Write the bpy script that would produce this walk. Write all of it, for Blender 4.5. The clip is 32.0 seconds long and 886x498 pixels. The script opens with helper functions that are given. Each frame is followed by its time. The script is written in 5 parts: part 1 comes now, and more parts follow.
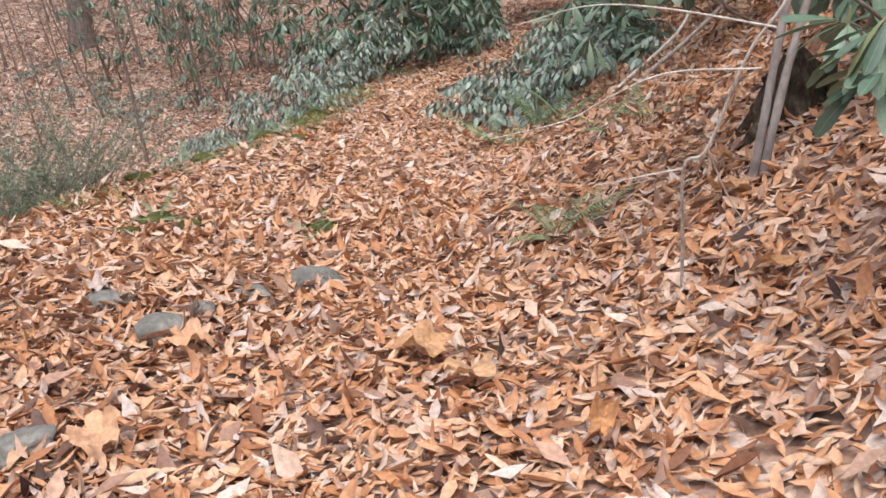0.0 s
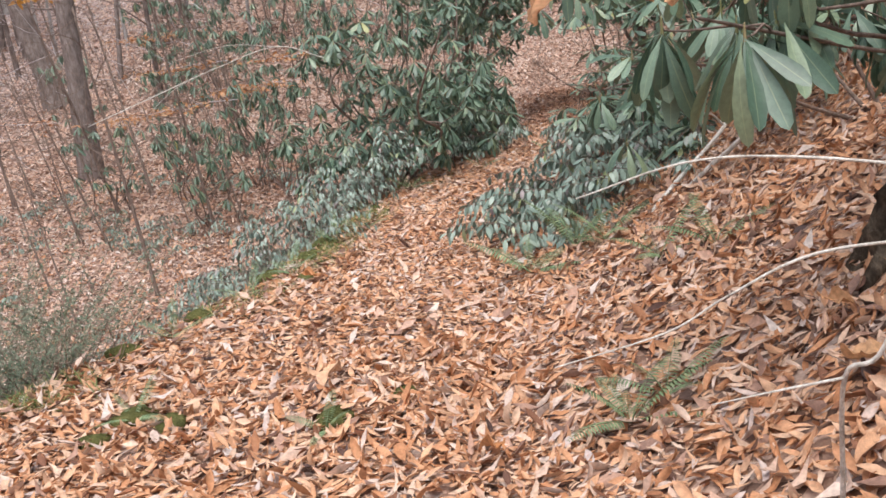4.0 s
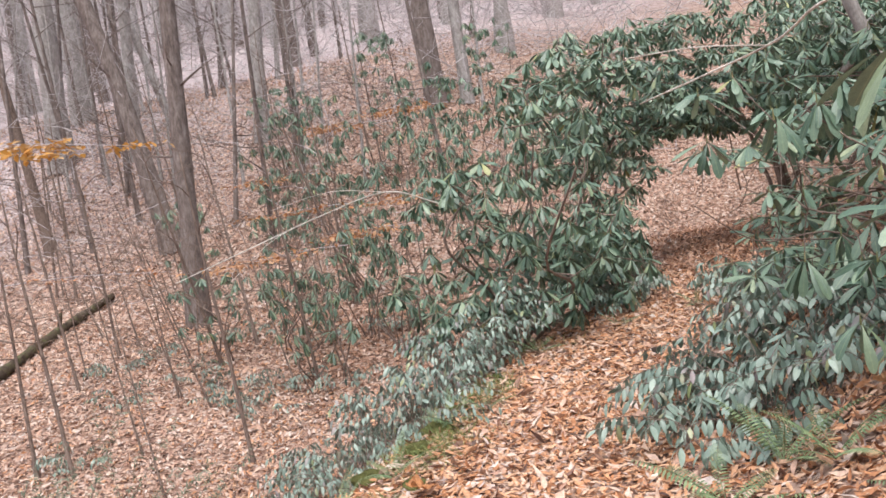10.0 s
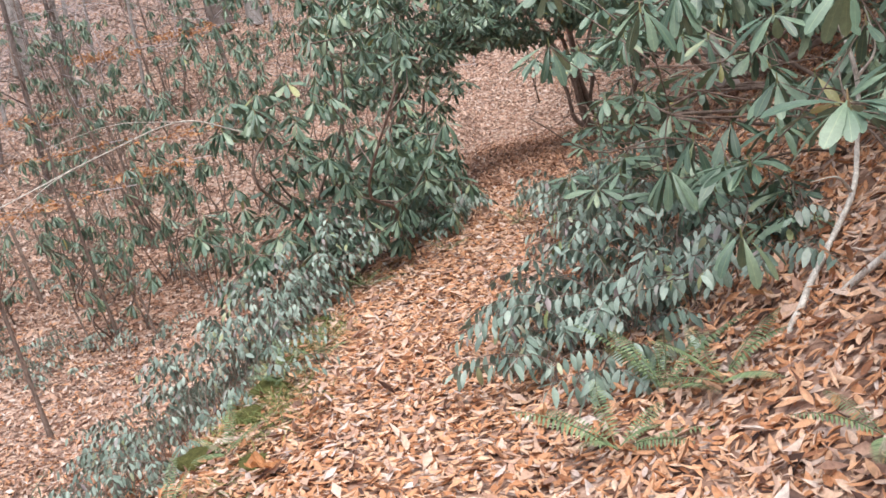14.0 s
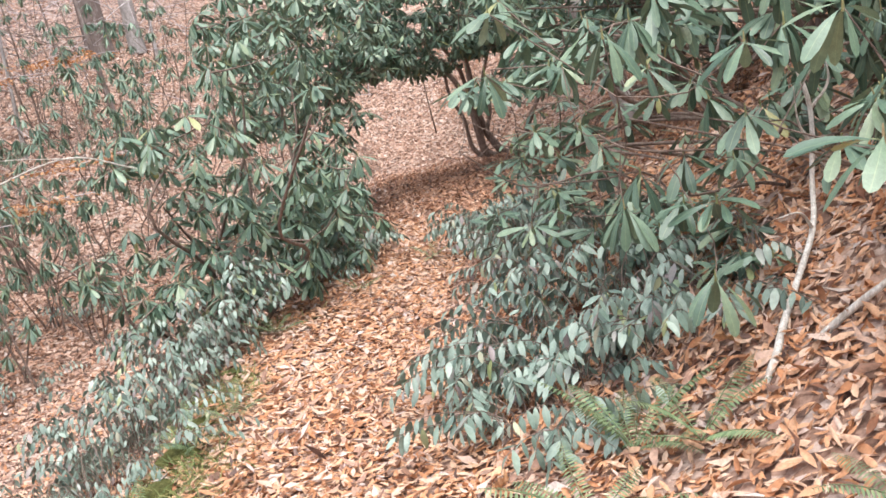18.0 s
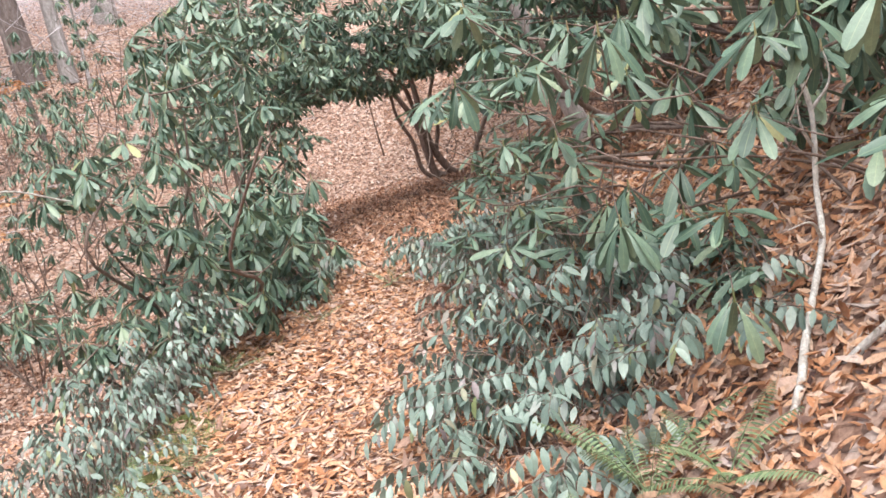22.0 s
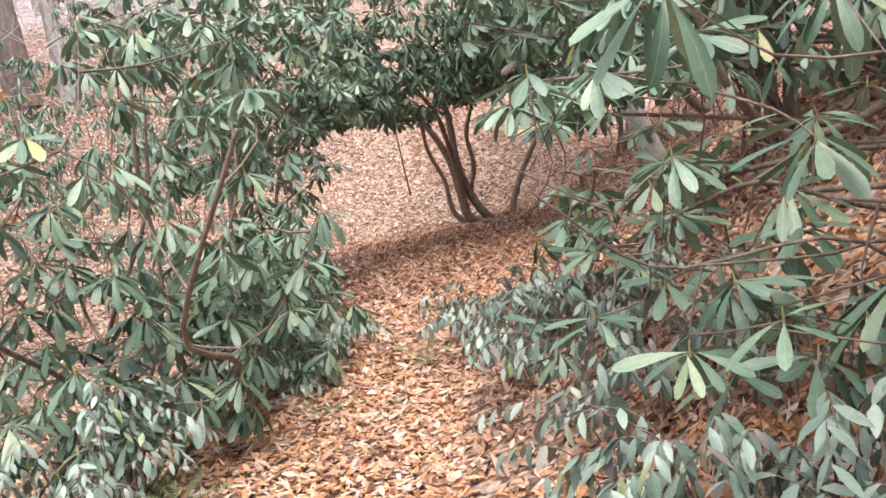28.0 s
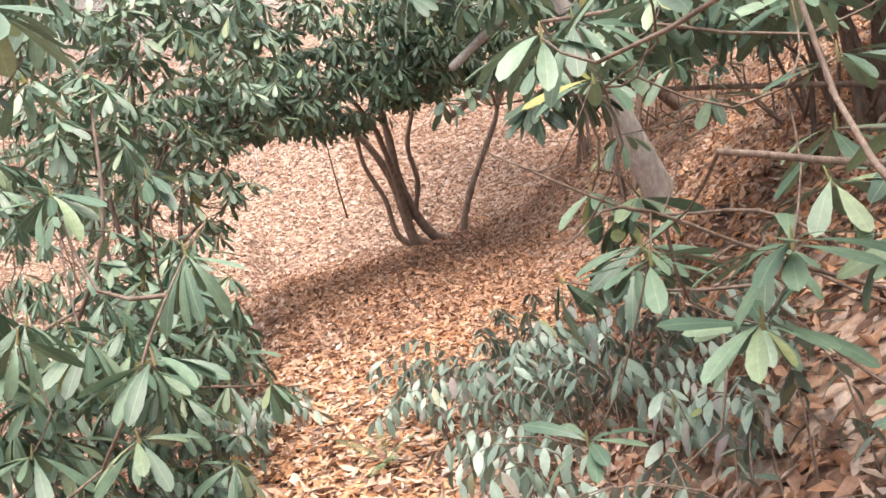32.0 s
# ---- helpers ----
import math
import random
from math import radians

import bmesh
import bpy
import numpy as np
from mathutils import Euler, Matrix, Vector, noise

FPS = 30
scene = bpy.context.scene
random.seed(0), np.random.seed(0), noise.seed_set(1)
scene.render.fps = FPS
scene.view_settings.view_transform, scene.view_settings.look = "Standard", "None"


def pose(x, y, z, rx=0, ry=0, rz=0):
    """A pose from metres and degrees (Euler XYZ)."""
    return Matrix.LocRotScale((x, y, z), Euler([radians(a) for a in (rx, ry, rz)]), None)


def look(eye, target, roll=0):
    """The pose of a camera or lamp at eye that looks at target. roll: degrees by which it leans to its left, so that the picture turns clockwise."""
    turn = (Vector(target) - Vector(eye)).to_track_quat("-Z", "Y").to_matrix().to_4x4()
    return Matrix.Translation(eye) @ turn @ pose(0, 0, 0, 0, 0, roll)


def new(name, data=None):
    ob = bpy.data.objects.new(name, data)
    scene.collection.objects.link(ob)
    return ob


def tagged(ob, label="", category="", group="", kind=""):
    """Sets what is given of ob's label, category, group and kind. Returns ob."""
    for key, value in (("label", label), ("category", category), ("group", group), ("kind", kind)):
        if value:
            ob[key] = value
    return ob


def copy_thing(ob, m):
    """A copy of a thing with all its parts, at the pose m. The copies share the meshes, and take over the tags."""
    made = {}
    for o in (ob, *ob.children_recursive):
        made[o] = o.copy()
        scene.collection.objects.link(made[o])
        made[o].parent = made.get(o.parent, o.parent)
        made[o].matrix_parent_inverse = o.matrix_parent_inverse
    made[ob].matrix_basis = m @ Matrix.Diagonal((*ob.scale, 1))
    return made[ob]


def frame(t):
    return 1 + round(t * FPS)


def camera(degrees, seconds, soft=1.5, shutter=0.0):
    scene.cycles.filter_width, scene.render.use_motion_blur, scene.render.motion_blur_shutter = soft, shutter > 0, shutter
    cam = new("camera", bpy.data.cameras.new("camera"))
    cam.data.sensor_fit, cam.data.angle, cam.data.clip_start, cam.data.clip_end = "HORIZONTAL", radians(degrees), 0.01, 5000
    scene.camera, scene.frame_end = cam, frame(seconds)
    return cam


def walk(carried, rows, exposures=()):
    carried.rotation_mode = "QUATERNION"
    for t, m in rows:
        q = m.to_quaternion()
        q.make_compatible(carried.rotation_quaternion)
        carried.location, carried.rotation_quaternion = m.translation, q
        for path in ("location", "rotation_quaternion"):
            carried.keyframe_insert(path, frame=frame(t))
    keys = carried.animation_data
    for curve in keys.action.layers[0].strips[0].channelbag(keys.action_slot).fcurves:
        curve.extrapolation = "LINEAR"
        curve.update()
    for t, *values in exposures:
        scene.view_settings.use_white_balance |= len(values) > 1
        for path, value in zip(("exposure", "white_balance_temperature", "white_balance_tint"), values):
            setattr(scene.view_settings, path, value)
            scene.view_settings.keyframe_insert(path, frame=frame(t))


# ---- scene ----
cam = camera(54.1, 32.0, soft=1.6)
PATH = [
    (0, (0.009, -0.003, 1.328), (-0.009, 1.892, 0.688), -1.4),
    (0.5, (0.008, 0.047, 1.329), (-0.148, 1.94, 0.704), -4.1),
    (1, (0.021, 0.175, 1.337), (-0.172, 2.081, 0.761), -5.2),
    (1.5, (-0.01, 0.326, 1.357), (-0.201, 2.237, 0.797), -7.7),
    (2, (-0.061, 0.471, 1.411), (-0.21, 2.394, 0.883), -7.6),
    (2.5, (-0.031, 0.591, 1.429), (-0.141, 2.524, 0.927), -7.9),
    (4.5, (-0.001, 1.028, 1.439), (-0.061, 2.982, 1.016), -6.5),
    (5, (-0.036, 1.189, 1.451), (-0.178, 3.144, 1.052), -6.4),
    (5.5, (-0.109, 1.315, 1.468), (-0.272, 3.272, 1.09), -6.1),
    (6, (-0.097, 1.385, 1.511), (-0.272, 3.358, 1.233), -6.5),
    (6.5, (-0.034, 1.506, 1.514), (-0.219, 3.492, 1.364), -6.8),
    (7, (0.012, 1.57, 1.505), (-0.17, 3.557, 1.369), -7.6),
    (7.5, (0.035, 1.659, 1.518), (-0.168, 3.645, 1.397), -8.7),
    (8, (-0.062, 1.813, 1.495), (-0.32, 3.794, 1.398), -8.5),
    (8.5, (-0.116, 1.906, 1.502), (-0.397, 3.883, 1.396), -8.5),
    (9, (-0.15, 1.995, 1.503), (-0.436, 3.971, 1.386), -8.1),
    (9.5, (-0.187, 2.184, 1.482), (-0.471, 4.161, 1.369), -7.0),
    (10, (-0.195, 2.259, 1.504), (-0.481, 4.236, 1.397), -7.4),
    (10.5, (-0.31, 2.39, 1.499), (-0.592, 4.368, 1.404), -8.3),
    (11, (-0.406, 2.494, 1.525), (-0.562, 4.476, 1.305), -10.8),
    (11.5, (-0.434, 2.576, 1.547), (-0.548, 4.558, 1.305), -9.8),
    (12, (-0.394, 2.622, 1.519), (-0.532, 4.598, 1.241), -9.5),
    (12.5, (-0.396, 2.674, 1.519), (-0.495, 4.649, 1.219), -10.2),
    (13, (-0.485, 2.757, 1.539), (-0.47, 4.73, 1.213), -11.0),
    (13.5, (-0.445, 2.844, 1.502), (-0.326, 4.81, 1.151), -10.4),
    (15.5, (-0.334, 3.027, 1.525), (-0.17, 4.999, 1.236), -10.6),
    (16, (-0.316, 3.058, 1.46), (-0.051, 5.019, 1.172), -13.0),
    (16.5, (-0.355, 3.114, 1.51), (-0.028, 5.067, 1.223), -12.1),
    (17, (-0.447, 3.216, 1.544), (-0.087, 5.162, 1.255), -11.6),
    (17.5, (-0.518, 3.301, 1.577), (-0.133, 5.242, 1.283), -11.2),
    (18, (-0.558, 3.348, 1.561), (-0.161, 5.281, 1.234), -10.6),
    (18.5, (-0.6, 3.383, 1.573), (-0.191, 5.312, 1.235), -10.1),
    (19, (-0.657, 3.47, 1.61), (-0.226, 5.393, 1.27), -9.4),
    (19.5, (-0.717, 3.522, 1.635), (-0.354, 5.463, 1.323), -9.6),
    (20, (-0.709, 3.54, 1.636), (-0.379, 5.492, 1.349), -10.0),
    (20.5, (-0.651, 3.582, 1.617), (-0.345, 5.541, 1.357), -10.7),
    (21, (-0.6, 3.611, 1.589), (-0.294, 5.571, 1.334), -12.0),
    (21.5, (-0.584, 3.686, 1.582), (-0.197, 5.63, 1.315), -12.1),
    (22, (-0.592, 3.76, 1.545), (-0.067, 5.666, 1.243), -12.3),
    (22.5, (-0.53, 3.824, 1.526), (0.015, 5.724, 1.22), -12.8),
    (23, (-0.549, 3.953, 1.514), (0.061, 5.838, 1.249), -13.2),
    (23.5, (-0.587, 4.123, 1.505), (0.048, 6.001, 1.24), -12.9),
    (24, (-0.576, 4.328, 1.487), (0.013, 6.224, 1.248), -12.5),
    (24.5, (-0.598, 4.504, 1.481), (-0.049, 6.414, 1.256), -12.4),
    (25, (-0.575, 4.702, 1.467), (-0.095, 6.632, 1.257), -12.1),
    (25.5, (-0.498, 4.884, 1.462), (-0.066, 6.827, 1.266), -11.9),
    (26, (-0.514, 5.119, 1.466), (-0.061, 7.058, 1.284), -11.5),
    (26.5, (-0.413, 5.32, 1.411), (0.058, 7.256, 1.241), -11.3),
    (28.5, (-0.214, 6.319, 1.383), (0.306, 8.24, 1.189), -9.7),
    (29, (-0.165, 6.556, 1.362), (0.35, 8.478, 1.165), -10.5),
    (29.5, (-0.092, 6.763, 1.343), (0.469, 8.671, 1.14), -9.4),
    (30, (-0.006, 7.02, 1.354), (0.571, 8.923, 1.147), -9.6),
    (30.5, (0.041, 7.295, 1.338), (0.643, 9.193, 1.154), -9.5),
    (31, (0.111, 7.468, 1.324), (0.734, 9.361, 1.156), -10.5),
    (31.5, (0.187, 7.744, 1.3), (0.828, 9.631, 1.132), -11.3),
    (32, (0.205, 7.949, 1.346), (0.861, 9.831, 1.173), -12.3),
]
walk(cam, [(t, look(eye, target, roll)) for t, eye, target, roll in PATH], [(0, 0.92, 6500, 10), (2.5, 0.95, 6500, 10), (5, 1.05, 6500, 10), (9, 1.14, 6500, 10), (13, 1.14, 6500, 10), (19, 1.53, 6500, 10), (23, 1.53, 6550, 10), (28, 1.66, 6700, 10), (32, 1.9, 7100, 10)])

# ---- world and light: an overcast autumn day under bare trees ----
world = bpy.data.worlds.new("overcast_sky")
scene.world = world
world.use_nodes = True
wn, wl = world.node_tree.nodes, world.node_tree.links
sky = wn.new("ShaderNodeTexSky")
sky.sky_type, sky.sun_disc = 'NISHITA', False
sky.sun_elevation, sky.sun_rotation = radians(72), radians(186)
sky.dust_density, sky.air_density, sky.ozone_density = 3.0, 1.0, 1.0
grey = wn.new("ShaderNodeHueSaturation")
grey.inputs["Saturation"].default_value = 0.6
wl.new(sky.outputs[0], grey.inputs["Color"])
wl.new(grey.outputs[0], wn["Background"].inputs[0])
wn["Background"].inputs[1].default_value = 0.1
sun_data = bpy.data.lights.new("sun", 'SUN')
sun_data.energy, sun_data.angle, sun_data.color = 1.9, radians(62), (1.0, 0.97, 0.93)
sun_lamp = new("sun", sun_data)
sun_lamp.matrix_world = look((0, 0, 30), (1, 10, 0))

# ---- materials ----


def material(name, rough=0.7, spec=0.3):
    m = bpy.data.materials.new(name)
    m.use_nodes = True
    b = m.node_tree.nodes["Principled BSDF"]
    b.inputs["Roughness"].default_value = rough
    b.inputs["Specular IOR Level"].default_value = spec
    return m, m.node_tree.nodes, m.node_tree.links, b


def ramp(nodes, stops):
    r = nodes.new("ShaderNodeValToRGB")
    el = r.color_ramp.elements
    while len(el) < len(stops):
        el.new(0.5)
    for e, (p, c) in zip(el, stops):
        e.position, e.color = p, (*c, 1)
    return r


def noise_tex(nodes, links, scale, detail=4, rough=0.6, stretch=None):
    co = nodes.new("ShaderNodeTexCoord")
    n = nodes.new("ShaderNodeTexNoise")
    n.inputs["Scale"].default_value, n.inputs["Detail"].default_value, n.inputs["Roughness"].default_value = scale, detail, rough
    if stretch:
        mp = nodes.new("ShaderNodeMapping")
        mp.inputs["Scale"].default_value = stretch
        links.new(co.outputs["Object"], mp.inputs[0])
        links.new(mp.outputs[0], n.inputs["Vector"])
    else:
        links.new(co.outputs["Object"], n.inputs["Vector"])
    return n


def bump(nodes, links, height, b, strength, distance):
    bp = nodes.new("ShaderNodeBump")
    bp.inputs["Strength"].default_value, bp.inputs["Distance"].default_value = strength, distance
    links.new(height, bp.inputs["Height"])
    links.new(bp.outputs[0], b.inputs["Normal"])


def mix_color(nodes, links, fac, a, c, mode='MIX', amount=1.0):
    mx = nodes.new("ShaderNodeMix")
    mx.data_type, mx.blend_type = 'RGBA', mode
    mx.inputs[0].default_value = amount
    for value, socket in ((fac, mx.inputs[0]), (a, mx.inputs[6]), (c, mx.inputs[7])):
        if value is None:
            continue
        if isinstance(value, tuple):
            socket.default_value = (*value, 1)
        else:
            links.new(value, socket)
    return mx.outputs[2]


def leaf_material(name, stops, rough, spec, mottle=0.35, through_light=0.0, rib=0.0):
    """Leaves: each one takes its own tone from the ramp, and is mottled at two scales."""
    m, n, l, b = material(name, rough, spec)
    ob, geo = n.new("ShaderNodeObjectInfo"), n.new("ShaderNodeNewGeometry")
    add = n.new("ShaderNodeMath")
    add.operation = 'ADD'
    l.new(ob.outputs["Random"], add.inputs[0])
    l.new(geo.outputs["Random Per Island"], add.inputs[1])
    fr = n.new("ShaderNodeMath")
    fr.operation = 'FRACT'
    l.new(add.outputs[0], fr.inputs[0])
    r = ramp(n, stops)
    l.new(fr.outputs[0], r.inputs[0])
    t1, t2 = noise_tex(n, l, 60, 3), noise_tex(n, l, 9, 2)
    dark = ramp(n, [(0.3, (1 - mottle,) * 3), (0.65, (1.0, 1.0, 1.0))])
    l.new(t1.outputs[0], dark.inputs[0])
    dark2 = ramp(n, [(0.35, (0.82, 0.82, 0.84)), (0.65, (1.0, 1.0, 1.0))])
    l.new(t2.outputs[0], dark2.inputs[0])
    c = mix_color(n, l, None, r.outputs[0], dark.outputs[0], 'MULTIPLY')
    c = mix_color(n, l, None, c, dark2.outputs[0], 'MULTIPLY')
    if rib:
        at = n.new("ShaderNodeAttribute")
        at.attribute_name = "across"
        rr = ramp(n, [(0.0, (rib,) * 3), (0.03, (rib * 0.8,) * 3), (0.08, (0.0, 0.0, 0.0))])
        l.new(at.outputs["Fac"], rr.inputs[0])
        c = mix_color(n, l, rr.outputs[0], c, (0.45, 0.50, 0.28))
    l.new(c, b.inputs["Base Color"])
    bump(n, l, t1.outputs[0], b, 0.25, 0.004)
    if through_light:
        tr = n.new("ShaderNodeBsdfTranslucent")
        l.new(c, tr.inputs[0])
        ms = n.new("ShaderNodeMixShader")
        ms.inputs[0].default_value = through_light
        l.new(b.outputs[0], ms.inputs[1])
        l.new(tr.outputs[0], ms.inputs[2])
        l.new(ms.outputs[0], n["Material Output"].inputs[0])
    return m


def grain_material(name, stops, scale, rough=0.85, spec=0.2, stretch=None, bump_by=0.6, depth=0.02, fine=6.0):
    m, n, l, b = material(name, rough, spec)
    t = noise_tex(n, l, scale, 6, 0.65, stretch)
    t2 = noise_tex(n, l, scale * fine, 4, 0.7, stretch)
    r = ramp(n, stops)
    l.new(t.outputs[0], r.inputs[0])
    d = ramp(n, [(0.3, (0.6, 0.6, 0.6)), (0.7, (1.1, 1.1, 1.1))])
    l.new(t2.outputs[0], d.inputs[0])
    l.new(mix_color(n, l, None, r.outputs[0], d.outputs[0], 'MULTIPLY'), b.inputs["Base Color"])
    bump(n, l, t2.outputs[0], b, bump_by, depth)
    return m


M_DEAD = leaf_material("dead_leaf", [(0.0, (0.09, 0.055, 0.05)), (0.05, (0.27, 0.12, 0.07)), (0.13, (0.55, 0.25, 0.12)), (0.38, (0.70, 0.365, 0.2)), (0.65, (0.78, 0.475, 0.3)), (0.9, (0.82, 0.60, 0.46)), (1.0, (0.66, 0.54, 0.50))], 0.65, 0.28, 0.35, 0.12)
# pinkish and pale: distance haze and open skylight mixed into the leaf colour
M_HAZE_PALE = leaf_material("haze_pale_leaf", [(0.0, (0.12, 0.08, 0.07)), (0.08, (0.32, 0.185, 0.14)), (0.4, (0.62, 0.375, 0.27)), (0.75, (0.77, 0.545, 0.425)), (1.0, (0.78, 0.68, 0.62))], 0.6, 0.3, 0.35, 0.08)
# browner mix: shade under rhododendrons and bushes is carried by the leaf colour
M_SHADE_BROWN = leaf_material("shade_brown_leaf", [(0.0, (0.06, 0.04, 0.035)), (0.12, (0.20, 0.10, 0.065)), (0.45, (0.42, 0.21, 0.125)), (0.8, (0.56, 0.32, 0.205)), (1.0, (0.66, 0.45, 0.34))], 0.55, 0.4, 0.35, 0.08)
M_CRISP = leaf_material("crisp_leaf", [(0.0, (0.78, 0.37, 0.16)), (0.5, (0.86, 0.49, 0.26)), (1.0, (0.88, 0.64, 0.45))], 0.45, 0.4, 0.3, 0.4)
M_FEATHER = leaf_material("feathery_leaf", [(0.0, (0.12, 0.17, 0.11)), (0.6, (0.20, 0.26, 0.18)), (1.0, (0.30, 0.34, 0.24))], 0.6, 0.3, 0.2, 0.2)
M_ORANGE = leaf_material("orange_leaf", [(0.0, (0.58, 0.25, 0.10)), (0.5, (0.70, 0.36, 0.17)), (1.0, (0.78, 0.50, 0.30))], 0.6, 0.35, 0.45, 0.25)
M_GOLD = leaf_material("golden_leaf", [(0.0, (0.60, 0.28, 0.06)), (0.5, (0.66, 0.36, 0.09)), (1.0, (0.62, 0.40, 0.20))], 0.5, 0.3, 0.2, 0.3)
M_RHODO = leaf_material("rhododendron_leaf", [(0.0, (0.062, 0.12, 0.078)), (0.4, (0.122, 0.21, 0.142)), (0.8, (0.20, 0.30, 0.202)), (0.985, (0.28, 0.36, 0.215)), (0.996, (0.36, 0.36, 0.12)), (1.0, (0.40, 0.33, 0.10))], 0.43, 0.75, 0.25, 0.1, 0.3)
M_BUD = leaf_material("leaf_bud", [(0.0, (0.22, 0.24, 0.10)), (0.6, (0.34, 0.33, 0.15)), (1.0, (0.40, 0.30, 0.17))], 0.5, 0.4, 0.3)
M_LEUCO = leaf_material("doghobble_leaf", [(0.0, (0.115, 0.18, 0.145)), (0.5, (0.24, 0.33, 0.27)), (0.85, (0.34, 0.43, 0.36)), (0.94, (0.25, 0.19, 0.20)), (1.0, (0.32, 0.38, 0.17))], 0.45, 0.8, 0.2, 0.08, 0.2)
M_FERN = leaf_material("fern_leaf", [(0.0, (0.13, 0.20, 0.10)), (0.5, (0.205, 0.295, 0.15)), (1.0, (0.31, 0.385, 0.205))], 0.5, 0.4, 0.2, 0.2)
M_MOSS = grain_material("moss", [(0.3, (0.08, 0.085, 0.03)), (0.6, (0.18, 0.18, 0.065)), (0.8, (0.30, 0.275, 0.12))], 14, 0.95, 0.1, None, 1.0, 0.03)
M_STONE = grain_material("grey_stone", [(0.3, (0.12, 0.115, 0.105)), (0.55, (0.25, 0.24, 0.22)), (0.75, (0.40, 0.385, 0.355))], 6, 0.85, 0.3, None, 0.6, 0.02)
M_BARK = grain_material("grey_bark", [(0.25, (0.10, 0.078, 0.07)), (0.5, (0.22, 0.178, 0.163)), (0.75, (0.38, 0.33, 0.31))], 5, 0.9, 0.15, (2.2, 2.2, 0.7), 0.7, 0.015, 3.0)
M_PALE = grain_material("pale_bark", [(0.25, (0.24, 0.215, 0.205)), (0.5, (0.40, 0.37, 0.355)), (0.75, (0.56, 0.53, 0.51))], 5, 0.9, 0.15, (1.6, 1.6, 0.8), 0.5, 0.01, 3.0)
M_WHITE = grain_material("lichened_bark", [(0.3, (0.28, 0.24, 0.20)), (0.42, (0.58, 0.53, 0.48)), (0.6, (0.80, 0.77, 0.72))], 16, 0.85, 0.2, (1.5, 1.5, 0.6), 0.6, 0.01)
M_STEM = grain_material("brown_stem", [(0.3, (0.12, 0.085, 0.07)), (0.55, (0.25, 0.185, 0.155)), (0.8, (0.40, 0.32, 0.27))], 18, 0.8, 0.25, (2, 2, 0.5), 0.5, 0.01)
M_TWIG = grain_material("grey_twig", [(0.3, (0.46, 0.42, 0.43)), (0.7, (0.68, 0.635, 0.65))], 10, 0.9, 0.1, None, 0.3, 0.01)
M_ROT = grain_material("rotten_wood", [(0.3, (0.03, 0.024, 0.018)), (0.5, (0.10, 0.075, 0.055)), (0.68, (0.24, 0.19, 0.14)), (0.85, (0.36, 0.31, 0.24))], 7, 0.95, 0.1, (3, 1, 1), 1.0, 0.03)
M_LOG = grain_material("mossy_log_bark", [(0.3, (0.045, 0.035, 0.028)), (0.5, (0.13, 0.10, 0.075)), (0.62, (0.13, 0.13, 0.065)), (0.8, (0.30, 0.25, 0.20))], 6, 0.95, 0.1, None, 1.0, 0.03)
M_GRASS = leaf_material("grass_blade", [(0.0, (0.10, 0.15, 0.05)), (0.6, (0.20, 0.24, 0.08)), (1.0, (0.42, 0.36, 0.15))], 0.6, 0.3, 0.2, 0.2)


def ground_material():
    m, n, l, b = material("leaf_litter_ground", 0.9, 0.15)
    vor = n.new("ShaderNodeTexVoronoi")
    vor.inputs["Scale"].default_value = 15.0
    co = n.new("ShaderNodeTexCoord")
    mp = n.new("ShaderNodeMapping")
    mp.inputs["Scale"].default_value = (1.0, 1.4, 1.2)
    l.new(co.outputs["Object"], mp.inputs[0])
    l.new(mp.outputs[0], vor.inputs["Vector"])
    sep = n.new("ShaderNodeSeparateColor")
    l.new(vor.outputs["Color"], sep.inputs[0])
    r = ramp(n, [(0.0, (0.13, 0.085, 0.07)), (0.25, (0.28, 0.17, 0.125)), (0.5, (0.42, 0.275, 0.21)), (0.75, (0.54, 0.39, 0.315)), (1.0, (0.60, 0.49, 0.43))])
    l.new(sep.outputs[0], r.inputs[0])
    t = noise_tex(n, l, 0.55, 5, 0.7)
    t2 = noise_tex(n, l, 30, 4, 0.7)
    d = ramp(n, [(0.3, (0.62, 0.60, 0.60)), (0.6, (1.0, 1.0, 1.0))])
    l.new(t.outputs[0], d.inputs[0])
    d2 = ramp(n, [(0.35, (0.58, 0.55, 0.55)), (0.6, (1.0, 1.0, 1.0))])
    l.new(t2.outputs[0], d2.inputs[0])
    c = mix_color(n, l, None, r.outputs[0], d.outputs[0], 'MULTIPLY')
    c = mix_color(n, l, None, c, d2.outputs[0], 'MULTIPLY')
    # mauve-grey towards the far slope: distance haze put into the ground colour
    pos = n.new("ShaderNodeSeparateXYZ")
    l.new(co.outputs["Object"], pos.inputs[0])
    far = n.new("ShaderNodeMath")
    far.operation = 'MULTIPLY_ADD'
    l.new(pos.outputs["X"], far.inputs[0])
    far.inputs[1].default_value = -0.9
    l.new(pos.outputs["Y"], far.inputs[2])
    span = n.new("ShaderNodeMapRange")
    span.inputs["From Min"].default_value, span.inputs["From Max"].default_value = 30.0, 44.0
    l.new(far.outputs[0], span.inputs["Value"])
    distant = ramp(n, [(0.0, (0.19, 0.15, 0.155)), (0.5, (0.41, 0.34, 0.345)), (1.0, (0.60, 0.515, 0.52))])
    l.new(sep.outputs[0], distant.inputs[0])
    c = mix_color(n, l, span.outputs[0], c, distant.outputs[0])
    l.new(c, b.inputs["Base Color"])
    bump(n, l, sep.outputs[1], b, 0.8, 0.03)
    return m


M_GROUND = ground_material()

# ---- mesh tools ----
rng = np.random.default_rng(7)


